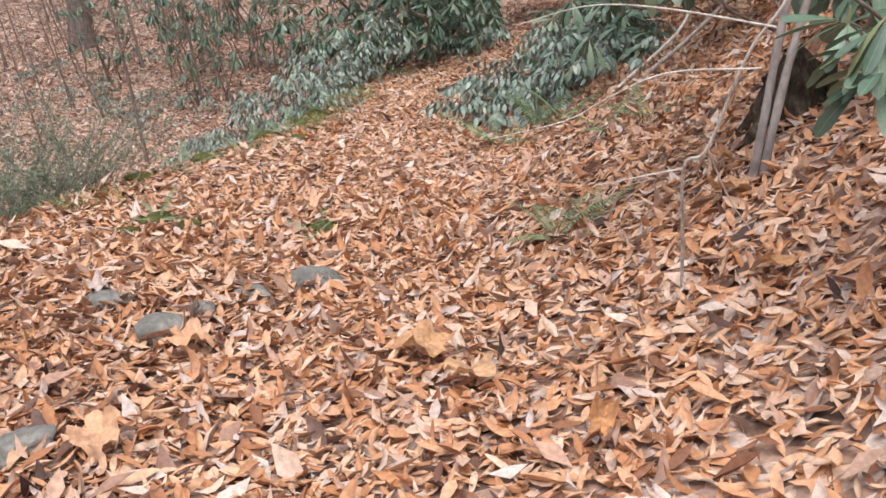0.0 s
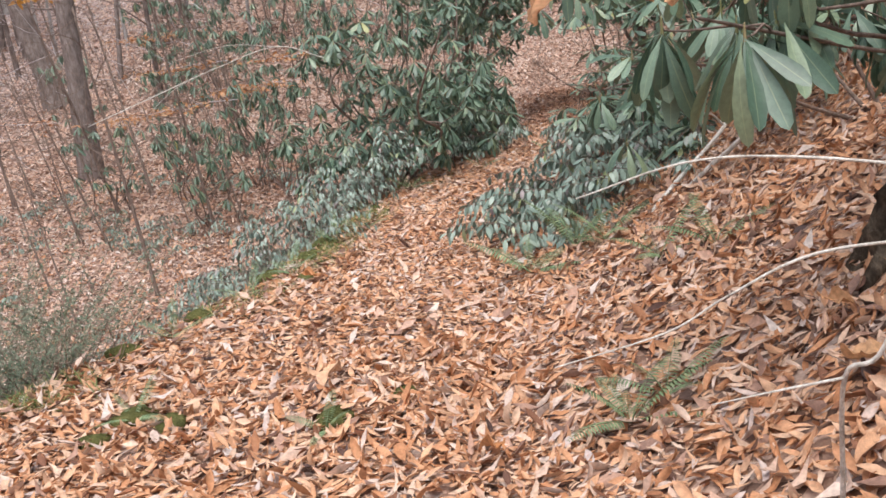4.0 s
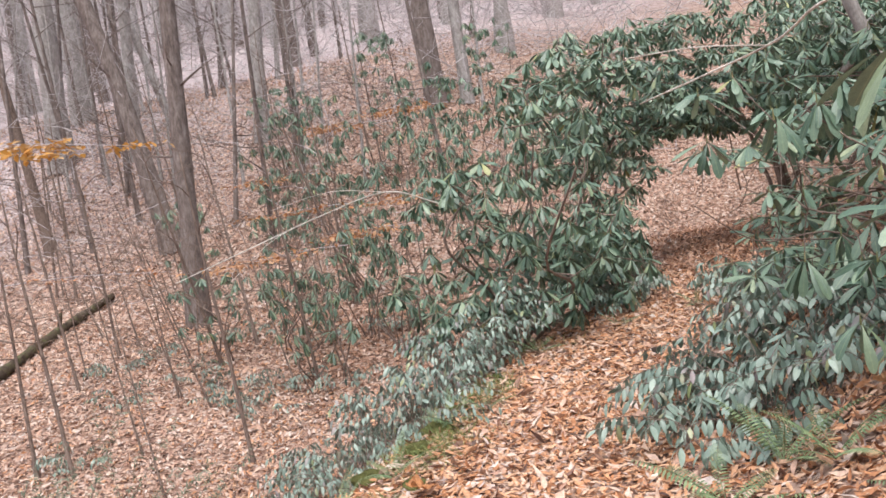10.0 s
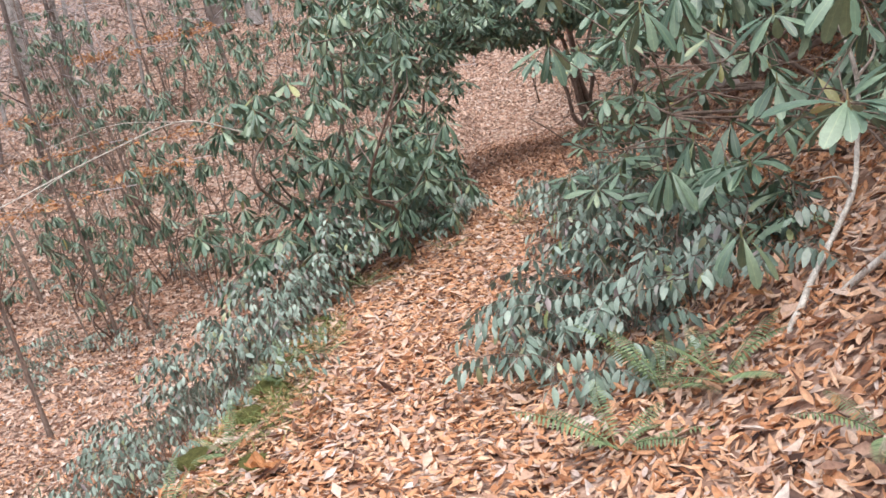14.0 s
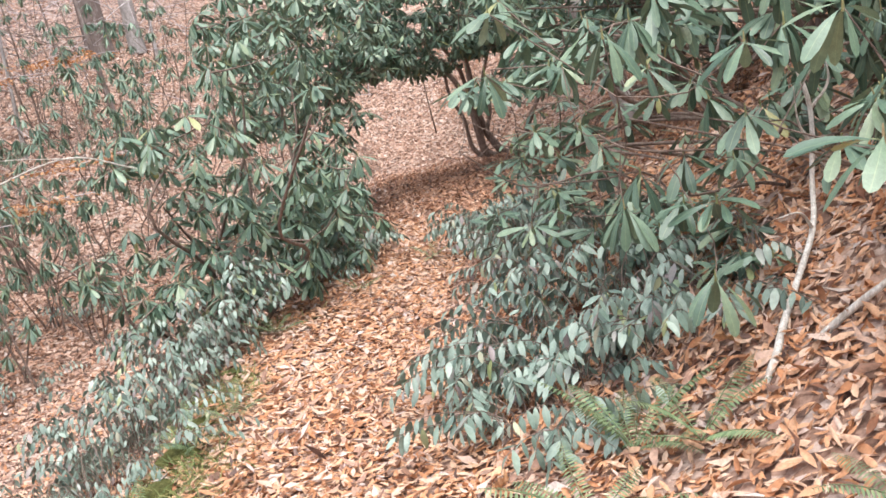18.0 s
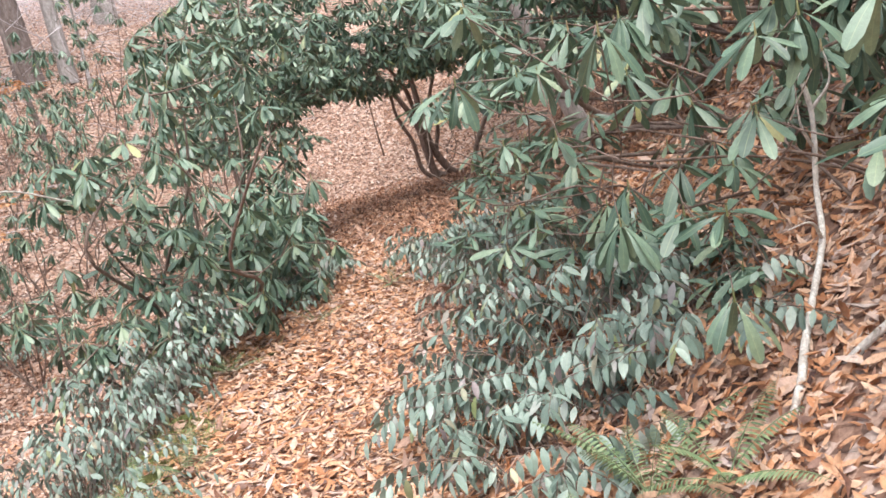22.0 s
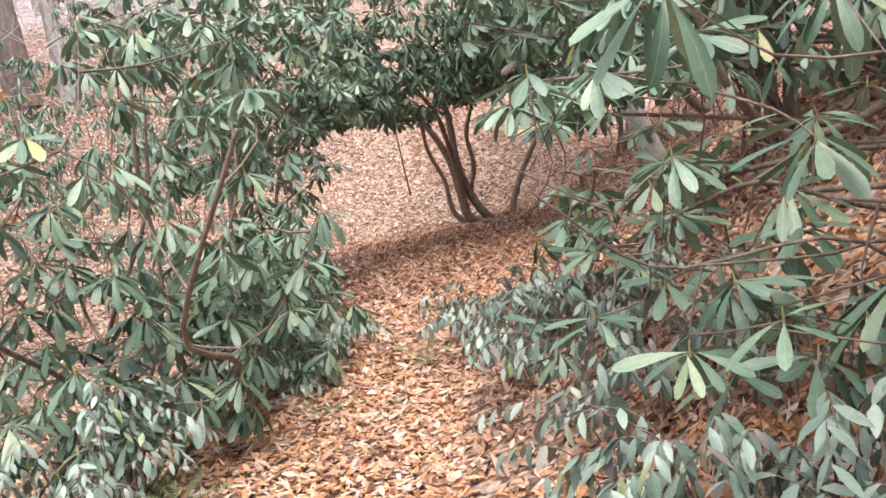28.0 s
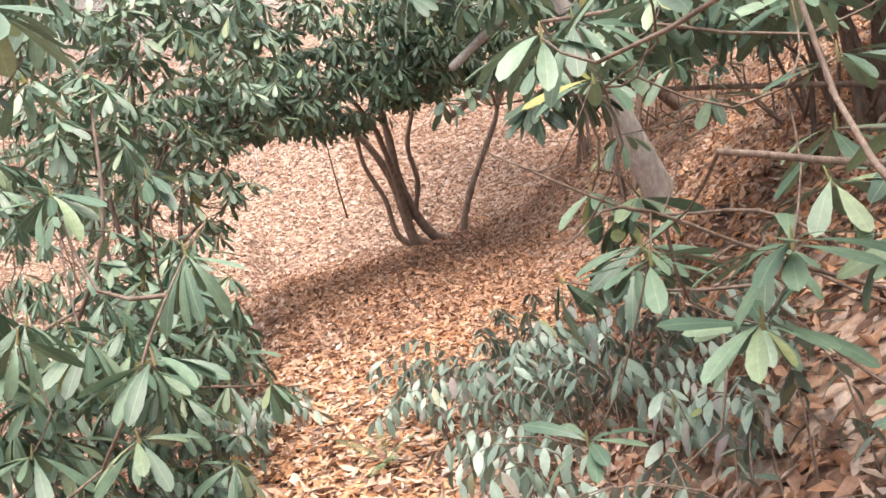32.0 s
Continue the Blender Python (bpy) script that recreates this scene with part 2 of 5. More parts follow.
def mesh_arrays(name, verts, faces_by_size, mat, smooth=True, across=None):
    """A mesh from numpy arrays: verts (n, 3) and index arrays (m, k), one for each number of corners."""
    me = bpy.data.meshes.new(name)
    verts = np.ascontiguousarray(verts, dtype=np.float32)
    me.vertices.add(len(verts))
    me.vertices.foreach_set("co", verts.ravel())
    faces = [np.asarray(f, dtype=np.int32) for f in faces_by_size if len(f)]
    loops = np.concatenate([f.ravel() for f in faces])
    sizes = np.concatenate([np.full(len(f), f.shape[1], dtype=np.int32) for f in faces])
    starts = np.concatenate([[0], np.cumsum(sizes)[:-1]]).astype(np.int32)
    me.loops.add(len(loops))
    me.loops.foreach_set("vertex_index", loops)
    me.polygons.add(len(sizes))
    me.polygons.foreach_set("loop_start", starts)
    me.polygons.foreach_set("use_smooth", np.full(len(sizes), smooth, dtype=bool))
    me.update(calc_edges=True)
    if across is not None:
        me.attributes.new("across", 'FLOAT', 'POINT').data.foreach_set("value", np.ascontiguousarray(across, dtype=np.float32))
    me.materials.append(mat)
    return me


class Heap:
    """Collects pieces (verts, quads, triangles) into one mesh."""

    def __init__(self):
        self.v, self.q, self.t, self.n, self.a = [], [], [], 0, []

    def add(self, v, q, t, across=None):
        self.v.append(v)
        self.a.append(np.ones(len(v)) if across is None else across)
        if len(q):
            self.q.append(np.asarray(q) + self.n)
        if len(t):
            self.t.append(np.asarray(t) + self.n)
        self.n += len(v)

    def copies(self, piece, mats, offs):
        """Adds one copy of piece for each 3 x 3 matrix and offset."""
        v, q, t = piece
        k, n = len(mats), len(v)
        if not k:
            return
        w = np.einsum('kij,nj->kni', mats, v) + offs[:, None, :]
        step = (np.arange(k) * n)[:, None, None]
        qq = (np.asarray(q)[None] + step).reshape(-1, 4) if len(q) else []
        tt = (np.asarray(t)[None] + step).reshape(-1, 3) if len(t) else []
        self.add(w.reshape(-1, 3), qq, tt, np.tile(leaf_across(n) if (n - 2) % 3 == 0 else np.ones(n), k))

    def mesh(self, name, mat, smooth=True):
        return mesh_arrays(name, np.concatenate(self.v), [np.concatenate(x) for x in (self.q, self.t) if x], mat, smooth, np.concatenate(self.a) if self.a else None)


def leaf_across(n):
    """How far each point of a leaf lies from its midrib."""
    return np.concatenate([[0.0], np.tile([1.0, 0.0, 1.0], (n - 2) // 3), [0.0]])


def leaf_piece(length, width, stations=4, belly=0.5, droop=0.3, curl=0.3, fold=0.0, twist=0.0, outline=None):
    """A leaf along +y from its stalk at the origin, face up: droop bends it down along its length, curl rolls its sides up, fold creases the midrib; outline: (place along it, share of the width) pairs."""
    stations = len(outline) if outline else stations
    v = [(0, 0, 0)]
    a, y, z = 0.0, 0.0, 0.0
    prev = 0.0
    for i in range(1, stations + 1):
        s = outline[i - 1][0] if outline else i / (stations + 1)
        a = -droop * s
        ds = (s - prev) * length
        y, z, prev = y + ds * math.cos(a), z + ds * math.sin(a), s
        w = width / 2 * (outline[i - 1][1] if outline else math.sin(math.pi * s ** (math.log(0.5) / math.log(belly))) ** 0.75)
        tw = twist * (s - 0.5)
        for side in (-1, 0, 1):
            ang = curl * 1.2
            x = side * w * (math.sin(ang) / ang if ang > 0.01 else 1)
            h = abs(side) * (w * (1 - math.cos(ang)) / max(ang, 0.01) + fold * w)
            xr, hr = x * math.cos(tw) - h * math.sin(tw), x * math.sin(tw) + h * math.cos(tw)
            v.append((xr, y - hr * math.sin(a), z + hr * math.cos(a)))
    s = 1.0
    a = -droop
    ds = (s - prev) * length
    v.append((0, y + ds * math.cos(a), z + ds * math.sin(a)))
    q, t = [], [(0, 2, 1), (0, 3, 2)]
    for i in range(stations - 1):
        b = 1 + 3 * i
        q += [(b, b + 1, b + 4, b + 3), (b + 1, b + 2, b + 5, b + 4)]
    b, e = 1 + 3 * (stations - 1), len(v) - 1
    t += [(b, b + 1, e), (b + 1, b + 2, e)]
    return np.array(v, dtype=float), np.array(q), np.array(t)


def rotations(yaw, pitch, roll, size):
    """3 x 3 matrices: roll about y, then pitch about x, then yaw about z, times size."""
    cy, sy, cp, sp, cr, sr = np.cos(yaw), np.sin(yaw), np.cos(pitch), np.sin(pitch), np.cos(roll), np.sin(roll)
    o, e = np.zeros_like(yaw), np.ones_like(yaw)

    def mat(*r):
        return np.stack([np.stack(x, -1) for x in (r[:3], r[3:6], r[6:])], -2)
    m = mat(cy, -sy, o, sy, cy, o, o, o, e) @ mat(e, o, o, o, cp, -sp, o, sp, cp) @ mat(cr, o, sr, o, e, o, -sr, o, cr)
    return m * np.asarray(size)[..., None, None]


def curve_points(points, count):
    """A smooth line through the points."""
    p = np.array(points, dtype=float)
    if len(p) == 2:
        return p[0] + np.linspace(0, 1, count)[:, None] * (p[1] - p[0])
    e = np.vstack([2 * p[0] - p[1], p, 2 * p[-1] - p[-2]])
    out = []
    for s in np.linspace(0, len(p) - 1 - 1e-6, count):
        i, f = int(s), s - int(s)
        a, b, c, d = e[i], e[i + 1], e[i + 2], e[i + 3]
        out.append(0.5 * (2 * b + (c - a) * f + (2 * a - 5 * b + 4 * c - d) * f * f + (3 * b - a - 3 * c + d) * f ** 3))
    return np.array(out)


def tube_piece(points, r0, r1, sides=6, count=None, wobble=0.0, flare=0.0, seed=0):
    """A tapered limb along a smooth line through the points."""
    g = np.random.default_rng(seed)
    count = count or max(3, 3 * len(points))
    p = curve_points(points, count)
    s = np.linspace(0, 1, count)
    r = r0 + (r1 - r0) * s + flare * np.exp(-s * 14)
    r = r * (1 + wobble * g.normal(size=count))
    d = np.gradient(p, axis=0)
    d /= np.linalg.norm(d, axis=1)[:, None] + 1e-9
    ref = np.array([0.31, 0.95, 0.05])
    u = np.cross(d, ref)
    u /= np.linalg.norm(u, axis=1)[:, None] + 1e-9
    w = np.cross(d, u)
    a = np.arange(sides) * 2 * math.pi / sides
    lumps = 1 + wobble * g.normal(size=sides)
    v = p[:, None, :] + r[:, None, None] * lumps[None, :, None] * (np.cos(a)[None, :, None] * u[:, None, :] + np.sin(a)[None, :, None] * w[:, None, :])
    v = v.reshape(-1, 3)
    q = [(i * sides + j, i * sides + (j + 1) % sides, (i + 1) * sides + (j + 1) % sides, (i + 1) * sides + j) for i in range(count - 1) for j in range(sides)]
    v = np.vstack([v, p[-1:] + d[-1:] * r[-1]])
    e = len(v) - 1
    t = [((count - 1) * sides + j, (count - 1) * sides + (j + 1) % sides, e) for j in range(sides)]
    return v, np.array(q), np.array(t)


def link(name, me, parent=None, label=""):
    ob = new(name, me)
    if parent is not None:
        ob.parent = parent
    return tagged(ob, label)


def thing(name, x, y, z, label, category, group=""):
    ob = new(name)
    ob.location = (x, y, z)
    ob.empty_display_size = 0.2
    return tagged(ob, label, category, group)


def local(points, root):
    return np.array(points, dtype=float) - np.array(root.location)


# ---- the lie of the land ----
TY = [-4, 0, 3, 5, 7, 9, 10.5, 12, 14, 17, 20, 23, 27, 40]
TX = [-0.5, -0.5, -0.6, -0.72, -0.64, -0.27, 0.1, 0.55, 1.5, 2.3, 3.1, 4.0, 4.9, 6.0]
TL = [1.6, 1.6, 1.6, 1.4, 0.74, 0.74, 0.74, 0.75, 0.6, 0.75, 1.2, 1.6, 2.0, 2.0]
TR = [0.75, 0.75, 0.75, 0.8, 0.75, 0.75, 0.75, 0.9, 1.7, 2.1, 2.2, 2.4, 2.5, 2.5]
TZ = [0.1, 0.12, 0.1, 0.0, -0.05, -0.06, -0.04, 0.0, 0.05, 0.12, 0.2, 0.25, 0.3, 0.4]


def lumps(x, y, size, seed):
    s = seed * 1.7
    return (np.sin(x / size + s) * np.cos(y / size * 1.13 - s) + 0.6 * np.sin(x / size * 2.1 - y / size * 1.7 + 2 * s) + 0.35 * np.cos(x / size * 3.7 + y / size * 4.1 + s)) / 1.95


def soft_max(a, b, k):
    return k * np.logaddexp(a / k, b / k)


def height(x, y):
    """Height of the ground: a level trail on a hillside, the bank up on its one side, a hollow below on the other that climbs ahead."""
    x, y = np.asarray(x, dtype=float), np.asarray(y, dtype=float)
    u = x - np.interp(y, TY, TX)
    zt, wl_ = np.interp(y, TY, TZ), np.interp(y, TY, TL)
    up = np.clip(u - np.interp(y, TY, TR), 0, None)
    right = zt + 0.22 * np.clip(up, 0, 0.6) + 0.55 * np.clip(up - 0.6, 0, 30) + 0.30 * np.clip(up - 30.6, 0, None)
    down = np.clip(-u - wl_, 0, None)
    floor_z = -1.65 + 0.05 * np.clip(y - 12, -14, 0) + 0.225 * np.clip(y - 12.5, 0, 26) + 0.42 * np.clip(y - 38.5, 0, None) + 0.10 * np.clip(-x - 9, 0, 8) + 0.32 * np.clip(-x - 17, 0, None)
    left = soft_max(zt - 0.5 * down - 0.10 * np.clip(down, 0, 0.5), floor_z, 0.15)
    left = np.where(down > 0, np.minimum(left, np.maximum(zt, floor_z)) * np.clip(down / 0.4, 0, 1) + zt * (1 - np.clip(down / 0.4, 0, 1)), zt)
    z = np.where(u > 0, right, left)
    d = (y - 22.4) + 0.12 * (x - 4.5) + 0.5 * np.clip(2.4 - x, 0, 6)
    ease = np.clip(d / 1.6, 0, 1)
    bank = z * (1 - ease) + 0.25 * ease + 0.62 * np.clip(d, 0, 9) + 0.3 * np.clip(d - 9, 0, None)
    z = np.where(d > 0, np.maximum(z, bank), z)
    return z + 0.035 * lumps(x, y, 0.9, 1) + 0.10 * lumps(x, y, 4.0, 2) * np.clip((np.abs(u) - 1.2) / 3, 0, 1)


def ground_z(x, y):
    return float(height(np.array([x]), np.array([y]))[0])


def grid_lines(parts):
    out = []
    for a, b, step in parts:
        out.append(np.arange(a, b - 1e-6, step))
    return np.concatenate(out + [[parts[-1][1]]])


gx = grid_lines([(-160, -40, 8), (-40, -12, 1.0), (-12, -5, 0.3), (-5, 5, 0.12), (5, 12, 0.3), (12, 40, 1.0), (40, 160, 8)])
gy = grid_lines([(-90, -10, 8), (-10, -1, 0.5), (-1, 14, 0.12), (14, 28, 0.25), (28, 60, 0.8), (60, 170, 8)])
GX, GY = np.meshgrid(gx, gy)
gv = np.stack([GX.ravel(), GY.ravel(), height(GX, GY).ravel()], 1)
idx = np.arange(len(gv)).reshape(GX.shape)
gq = np.stack([idx[:-1, :-1], idx[:-1, 1:], idx[1:, 1:], idx[1:, :-1]], -1).reshape(-1, 4)
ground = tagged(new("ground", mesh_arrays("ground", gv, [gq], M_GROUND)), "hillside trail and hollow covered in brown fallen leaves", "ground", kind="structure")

# ---- fallen leaves ----
DEAD = [leaf_piece(1.0, 0.32, 3, 0.5, 0.5, 1.3, 0.1, 0.9), leaf_piece(1.0, 0.29, 3, 0.45, 0.9, 1.6, 0.0, -0.7), leaf_piece(1.0, 0.36, 3, 0.5, -0.8, 0.6, 0.3, 0.6),
        leaf_piece(1.0, 0.34, 3, 0.6, 0.4, 1.8, 0.0, 1.3), leaf_piece(1.0, 0.35, 3, 0.42, 1.0, 0.4, 0.4, -1.2), leaf_piece(1.0, 0.28, 3, 0.5, 0.3, 1.4, 0.0, 0.4), leaf_piece(1.0, 0.46, 3, 0.55, -0.5, 0.9, 0.1, -0.6), leaf_piece(1.0, 0.38, 3, 0.5, 1.4, 1.0, 0.1, 0.2)]


FLAT = [leaf_piece(1.0, 0.31, 3, 0.5, 0.3, 0.5, 0.05, 0.3), leaf_piece(1.0, 0.27, 3, 0.45, 0.4, 0.9, 0.0, -0.3), leaf_piece(1.0, 0.34, 3, 0.5, -0.2, 0.3, 0.1, 0.2), leaf_piece(1.0, 0.24, 3, 0.55, 0.2, 0.7, 0.0, 0.5), leaf_piece(1.0, 0.38, 3, 0.42, 0.3, 0.2, 0.15, -0.4)]


PLAIN = [leaf_piece(1.0, 0.36, 2, 0.5, 0.3, 0.5, 0.05, 0.3), leaf_piece(1.0, 0.30, 2, 0.45, 0.4, 0.9, 0.0, -0.3), leaf_piece(1.0, 0.42, 2, 0.5, -0.3, 0.4, 0.1, 0.3)]
FAR = [leaf_piece(1.0, 0.40, 1, 0.5, 0.5, 0.9, 0.1), leaf_piece(1.0, 0.46, 1, 0.5, -0.5, 0.6, 0.2), leaf_piece(1.0, 0.36, 1, 0.5, 0.9, 1.2, 0.0), leaf_piece(1.0, 0.5, 1, 0.5, 0.2, 0.4, 0.3)]


def on_trail(x, y):
    u = x - np.interp(y, TY, TX)
    return (u < np.interp(y, TY, TR) + 0.05) & (u > -np.interp(y, TY, TL) - 0.1)


def off_trail(x, y):
    return ~on_trail(x, y)


def scatter(heap, x0, x1, y0, y1, per_m2, small, big, tilt, pieces, keep=None):
    n = int((x1 - x0) * (y1 - y0) * per_m2)
    x, y = rng.uniform(x0, x1, n), rng.uniform(y0, y1, n)
    if keep is not None:
        ok = keep(x, y)
        x, y = x[ok], y[ok]
    n = len(x)
    e = 0.05
    hz = height(x, y)
    nx, ny = (height(x + e, y) - hz) / e, (height(x, y + e) - hz) / e
    kind = rng.integers(0, len(pieces), n)
    size = rng.uniform(small, big, n) * np.where(rng.random(n) < 0.1, 1.35, 1.0)
    yaw = rng.uniform(0, 2 * math.pi, n)
    flip = np.where(rng.random(n) < 0.4, math.pi, 0.0)
    mats = rotations(yaw, rng.normal(0, tilt, n), flip + rng.normal(0, tilt * 1.4, n), size)
    up = np.stack([-nx, -ny, np.ones(n)], 1)
    up /= np.linalg.norm(up, axis=1)[:, None]
    east = np.stack([np.ones(n), np.zeros(n), nx], 1)
    east /= np.linalg.norm(east, axis=1)[:, None]
    slope = np.stack([east, np.cross(up, east), up], 2)
    mats = slope @ mats
    offs = np.stack([x, y, hz + rng.uniform(0.004, 0.03, n) + 0.25 * tilt * size], 1)
    offs = offs - np.einsum('kij,j->ki', mats, np.array([0, 0.5, 0]))
    offs[:, 2] = np.maximum(offs[:, 2], hz + 0.006)
    for k in range(len(pieces)):
        heap.copies(pieces[k], mats[kind == k], offs[kind == k])


litter = Heap()
scatter(litter, -2.7, 1.2, 0.6, 5.2, 760, 0.05, 0.10, 0.28, DEAD, on_trail)
scatter(litter, -2.7, 1.2, 0.6, 5.2, 820, 0.045, 0.095, 0.18, FLAT, on_trail)
scatter(litter, -2.2, 1.2, 5.2, 9.5, 1250, 0.04, 0.085, 0.16, FLAT, on_trail)
scatter(litter, -2.2, 1.2, 5.2, 9.5, 220, 0.045, 0.09, 0.28, DEAD, on_trail)
scatter(litter, -1.5, 3.4, 9.5, 15.0, 1350, 0.042, 0.085, 0.12, PLAIN, on_trail)
scatter(litter, 0.5, 6.5, 15.0, 22.5, 180, 0.05, 0.095, 0.12, PLAIN, on_trail)
scatter(litter, -2.7, 2.6, 0.6, 5.2, 520, 0.05, 0.10, 0.28, DEAD, off_trail)
scatter(litter, -2.7, 2.6, 0.6, 5.2, 700, 0.045, 0.095, 0.18, FLAT, off_trail)
scatter(litter, -1.9, 2.6, 5.2, 9.5, 450, 0.05, 0.095, 0.28, DEAD, off_trail)
scatter(litter, -1.9, 2.6, 5.2, 9.5, 650, 0.045, 0.09, 0.16, FLAT, off_trail)
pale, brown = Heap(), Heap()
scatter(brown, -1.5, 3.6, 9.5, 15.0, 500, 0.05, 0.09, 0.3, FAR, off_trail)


# the part of the bank whose leaves are coloured pale, as lit
def open_bank(x, y):
    return (y > 21.2 - 0.5 * np.clip(2.4 - x, 0, 6)) & (x < 4.6 + 0.3 * np.sin(y * 2.0))


def open_ground(x, y):
    return (x < 1.8) | open_bank(x, y)


def rest_of_bend(x, y):
    return ~open_bank(x, y)


# brown leaves on the outer verge, in place of shade from the bushes
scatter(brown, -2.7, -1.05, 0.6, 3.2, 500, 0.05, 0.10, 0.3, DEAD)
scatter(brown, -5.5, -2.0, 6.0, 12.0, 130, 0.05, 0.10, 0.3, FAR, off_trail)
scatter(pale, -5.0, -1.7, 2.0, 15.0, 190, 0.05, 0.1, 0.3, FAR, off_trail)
scatter(litter, -5.0, -1.7, 2.0, 15.0, 190, 0.05, 0.1, 0.3, FAR, off_trail)
scatter(litter, 2.4, 8.0, 2.0, 15.5, 330, 0.05, 0.1, 0.3, FAR, off_trail)
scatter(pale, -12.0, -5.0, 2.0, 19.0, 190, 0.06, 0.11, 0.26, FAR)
scatter(litter, -12.0, -5.0, 2.0, 19.0, 70, 0.06, 0.11, 0.26, FAR)
# browner under the bend's canopy and on the bank: shade painted by leaf tone
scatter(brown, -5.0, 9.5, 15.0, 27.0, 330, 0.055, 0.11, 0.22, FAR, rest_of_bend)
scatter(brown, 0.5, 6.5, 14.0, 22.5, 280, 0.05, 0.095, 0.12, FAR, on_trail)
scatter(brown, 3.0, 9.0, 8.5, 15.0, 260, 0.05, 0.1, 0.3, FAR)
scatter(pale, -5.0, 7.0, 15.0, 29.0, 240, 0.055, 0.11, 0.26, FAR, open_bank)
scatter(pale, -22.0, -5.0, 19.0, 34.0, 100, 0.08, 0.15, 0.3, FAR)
scatter(litter, -6.0, 8.0, -6.0, 0.6, 300, 0.06, 0.11, 0.28, FAR)
scatter(litter, -5.0, -2.7, 0.6, 2.0, 330, 0.05, 0.1, 0.3, FAR)
scatter(litter, 2.6, 8.0, 0.6, 2.0, 330, 0.05, 0.1, 0.3, FAR)
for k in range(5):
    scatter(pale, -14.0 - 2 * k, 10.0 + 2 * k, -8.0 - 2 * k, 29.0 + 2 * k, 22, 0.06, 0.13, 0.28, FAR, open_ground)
tagged(new("leaf_litter", litter.mesh("leaf_litter", M_DEAD)), "curled tan and orange fallen leaves covering the trail", "fallen leaves", kind="stuff")
tagged(new("brown_litter", brown.mesh("brown_litter", M_SHADE_BROWN)), "dull brown leaves under the rhododendrons, shade put into their colour", "fallen leaves", kind="stuff")
tagged(new("bleached_litter", pale.mesh("bleached_litter", M_HAZE_PALE)), "pinkish-tan fallen leaves over the hollow and slopes, haze and skylight in their colour", "fallen leaves", kind="stuff")

# ---- shrubs ----
BLUNT = [(0.12, 0.09), (0.32, 0.46), (0.56, 0.86), (0.78, 1.0), (0.94, 0.62)]
SLIM = [(0.14, 0.12), (0.5, 0.82), (0.86, 0.8)]
RHODO = [leaf_piece(1.0, 0.225, droop=0.6, curl=0.2, fold=0.06, outline=BLUNT), leaf_piece(1.0, 0.25, droop=0.35, curl=0.1, fold=-0.08, outline=BLUNT), leaf_piece(1.0, 0.205, droop=0.85, curl=0.25, fold=0.08, twist=0.35, outline=BLUNT), leaf_piece(1.0, 0.235, droop=0.6, curl=0.1, fold=-0.1, twist=-0.35, outline=BLUNT), leaf_piece(1.0, 0.2, droop=0.2, curl=0.2, fold=0.1, twist=0.2, outline=BLUNT)]
ROLLED = [leaf_piece(1.0, 0.17, droop=0.3, curl=0.5, fold=0.1, outline=SLIM), leaf_piece(1.0, 0.21, droop=0.45, curl=0.3, fold=0.1, twist=0.3, outline=SLIM)]
OVAL = [(0.12, 0.45), (0.36, 1.0), (0.66, 0.86), (0.88, 0.4)]
CROWN = [leaf_piece(1.0, 0.24, droop=0.6, curl=0.2, fold=0.06, outline=SLIM), leaf_piece(1.0, 0.26, droop=0.35, curl=0.1, fold=-0.08, twist=0.2, outline=SLIM), leaf_piece(1.0, 0.22, droop=0.85, curl=0.25, fold=0.08, twist=-0.3, outline=SLIM)]
LEUCO = [leaf_piece(1.0, 0.34, droop=0.5, curl=0.15, fold=0.08, outline=OVAL), leaf_piece(1.0, 0.31, droop=0.8, curl=0.2, fold=0.1, twist=0.3, outline=OVAL), leaf_piece(1.0, 0.36, droop=0.3, curl=0.1, fold=-0.06, outline=OVAL)]
RHODO_MESH = [mesh_arrays("leaf", v, [q, t], M_RHODO, across=leaf_across(len(v))) for v, q, t in RHODO]
LEUCO_MESH = [mesh_arrays("leaf", v, [q, t], M_LEUCO, across=leaf_across(len(v))) for v, q, t in LEUCO]


def put_leaves(root, pieces, meshes, mats, offs, kinds, singles, mat, name="foliage"):
    """The first leaves of a shrub are parts of their own, the rest is joined."""
    n = len(mats)
    for i in range(min(singles, n)):
        ob = new("leaf", meshes[kinds[i]])
        ob.parent = root
        m = Matrix(mats[i].tolist()).to_4x4()
        m.translation = offs[i]
        ob.matrix_basis = m
    if n > singles:
        h = Heap()
        for k in range(len(pieces)):
            sel = np.arange(singles, n)[kinds[singles:] == k]
            h.copies(pieces[k], mats[sel], offs[sel])
        tagged(link(name, h.mesh(name, mat), root), kind="stuff")


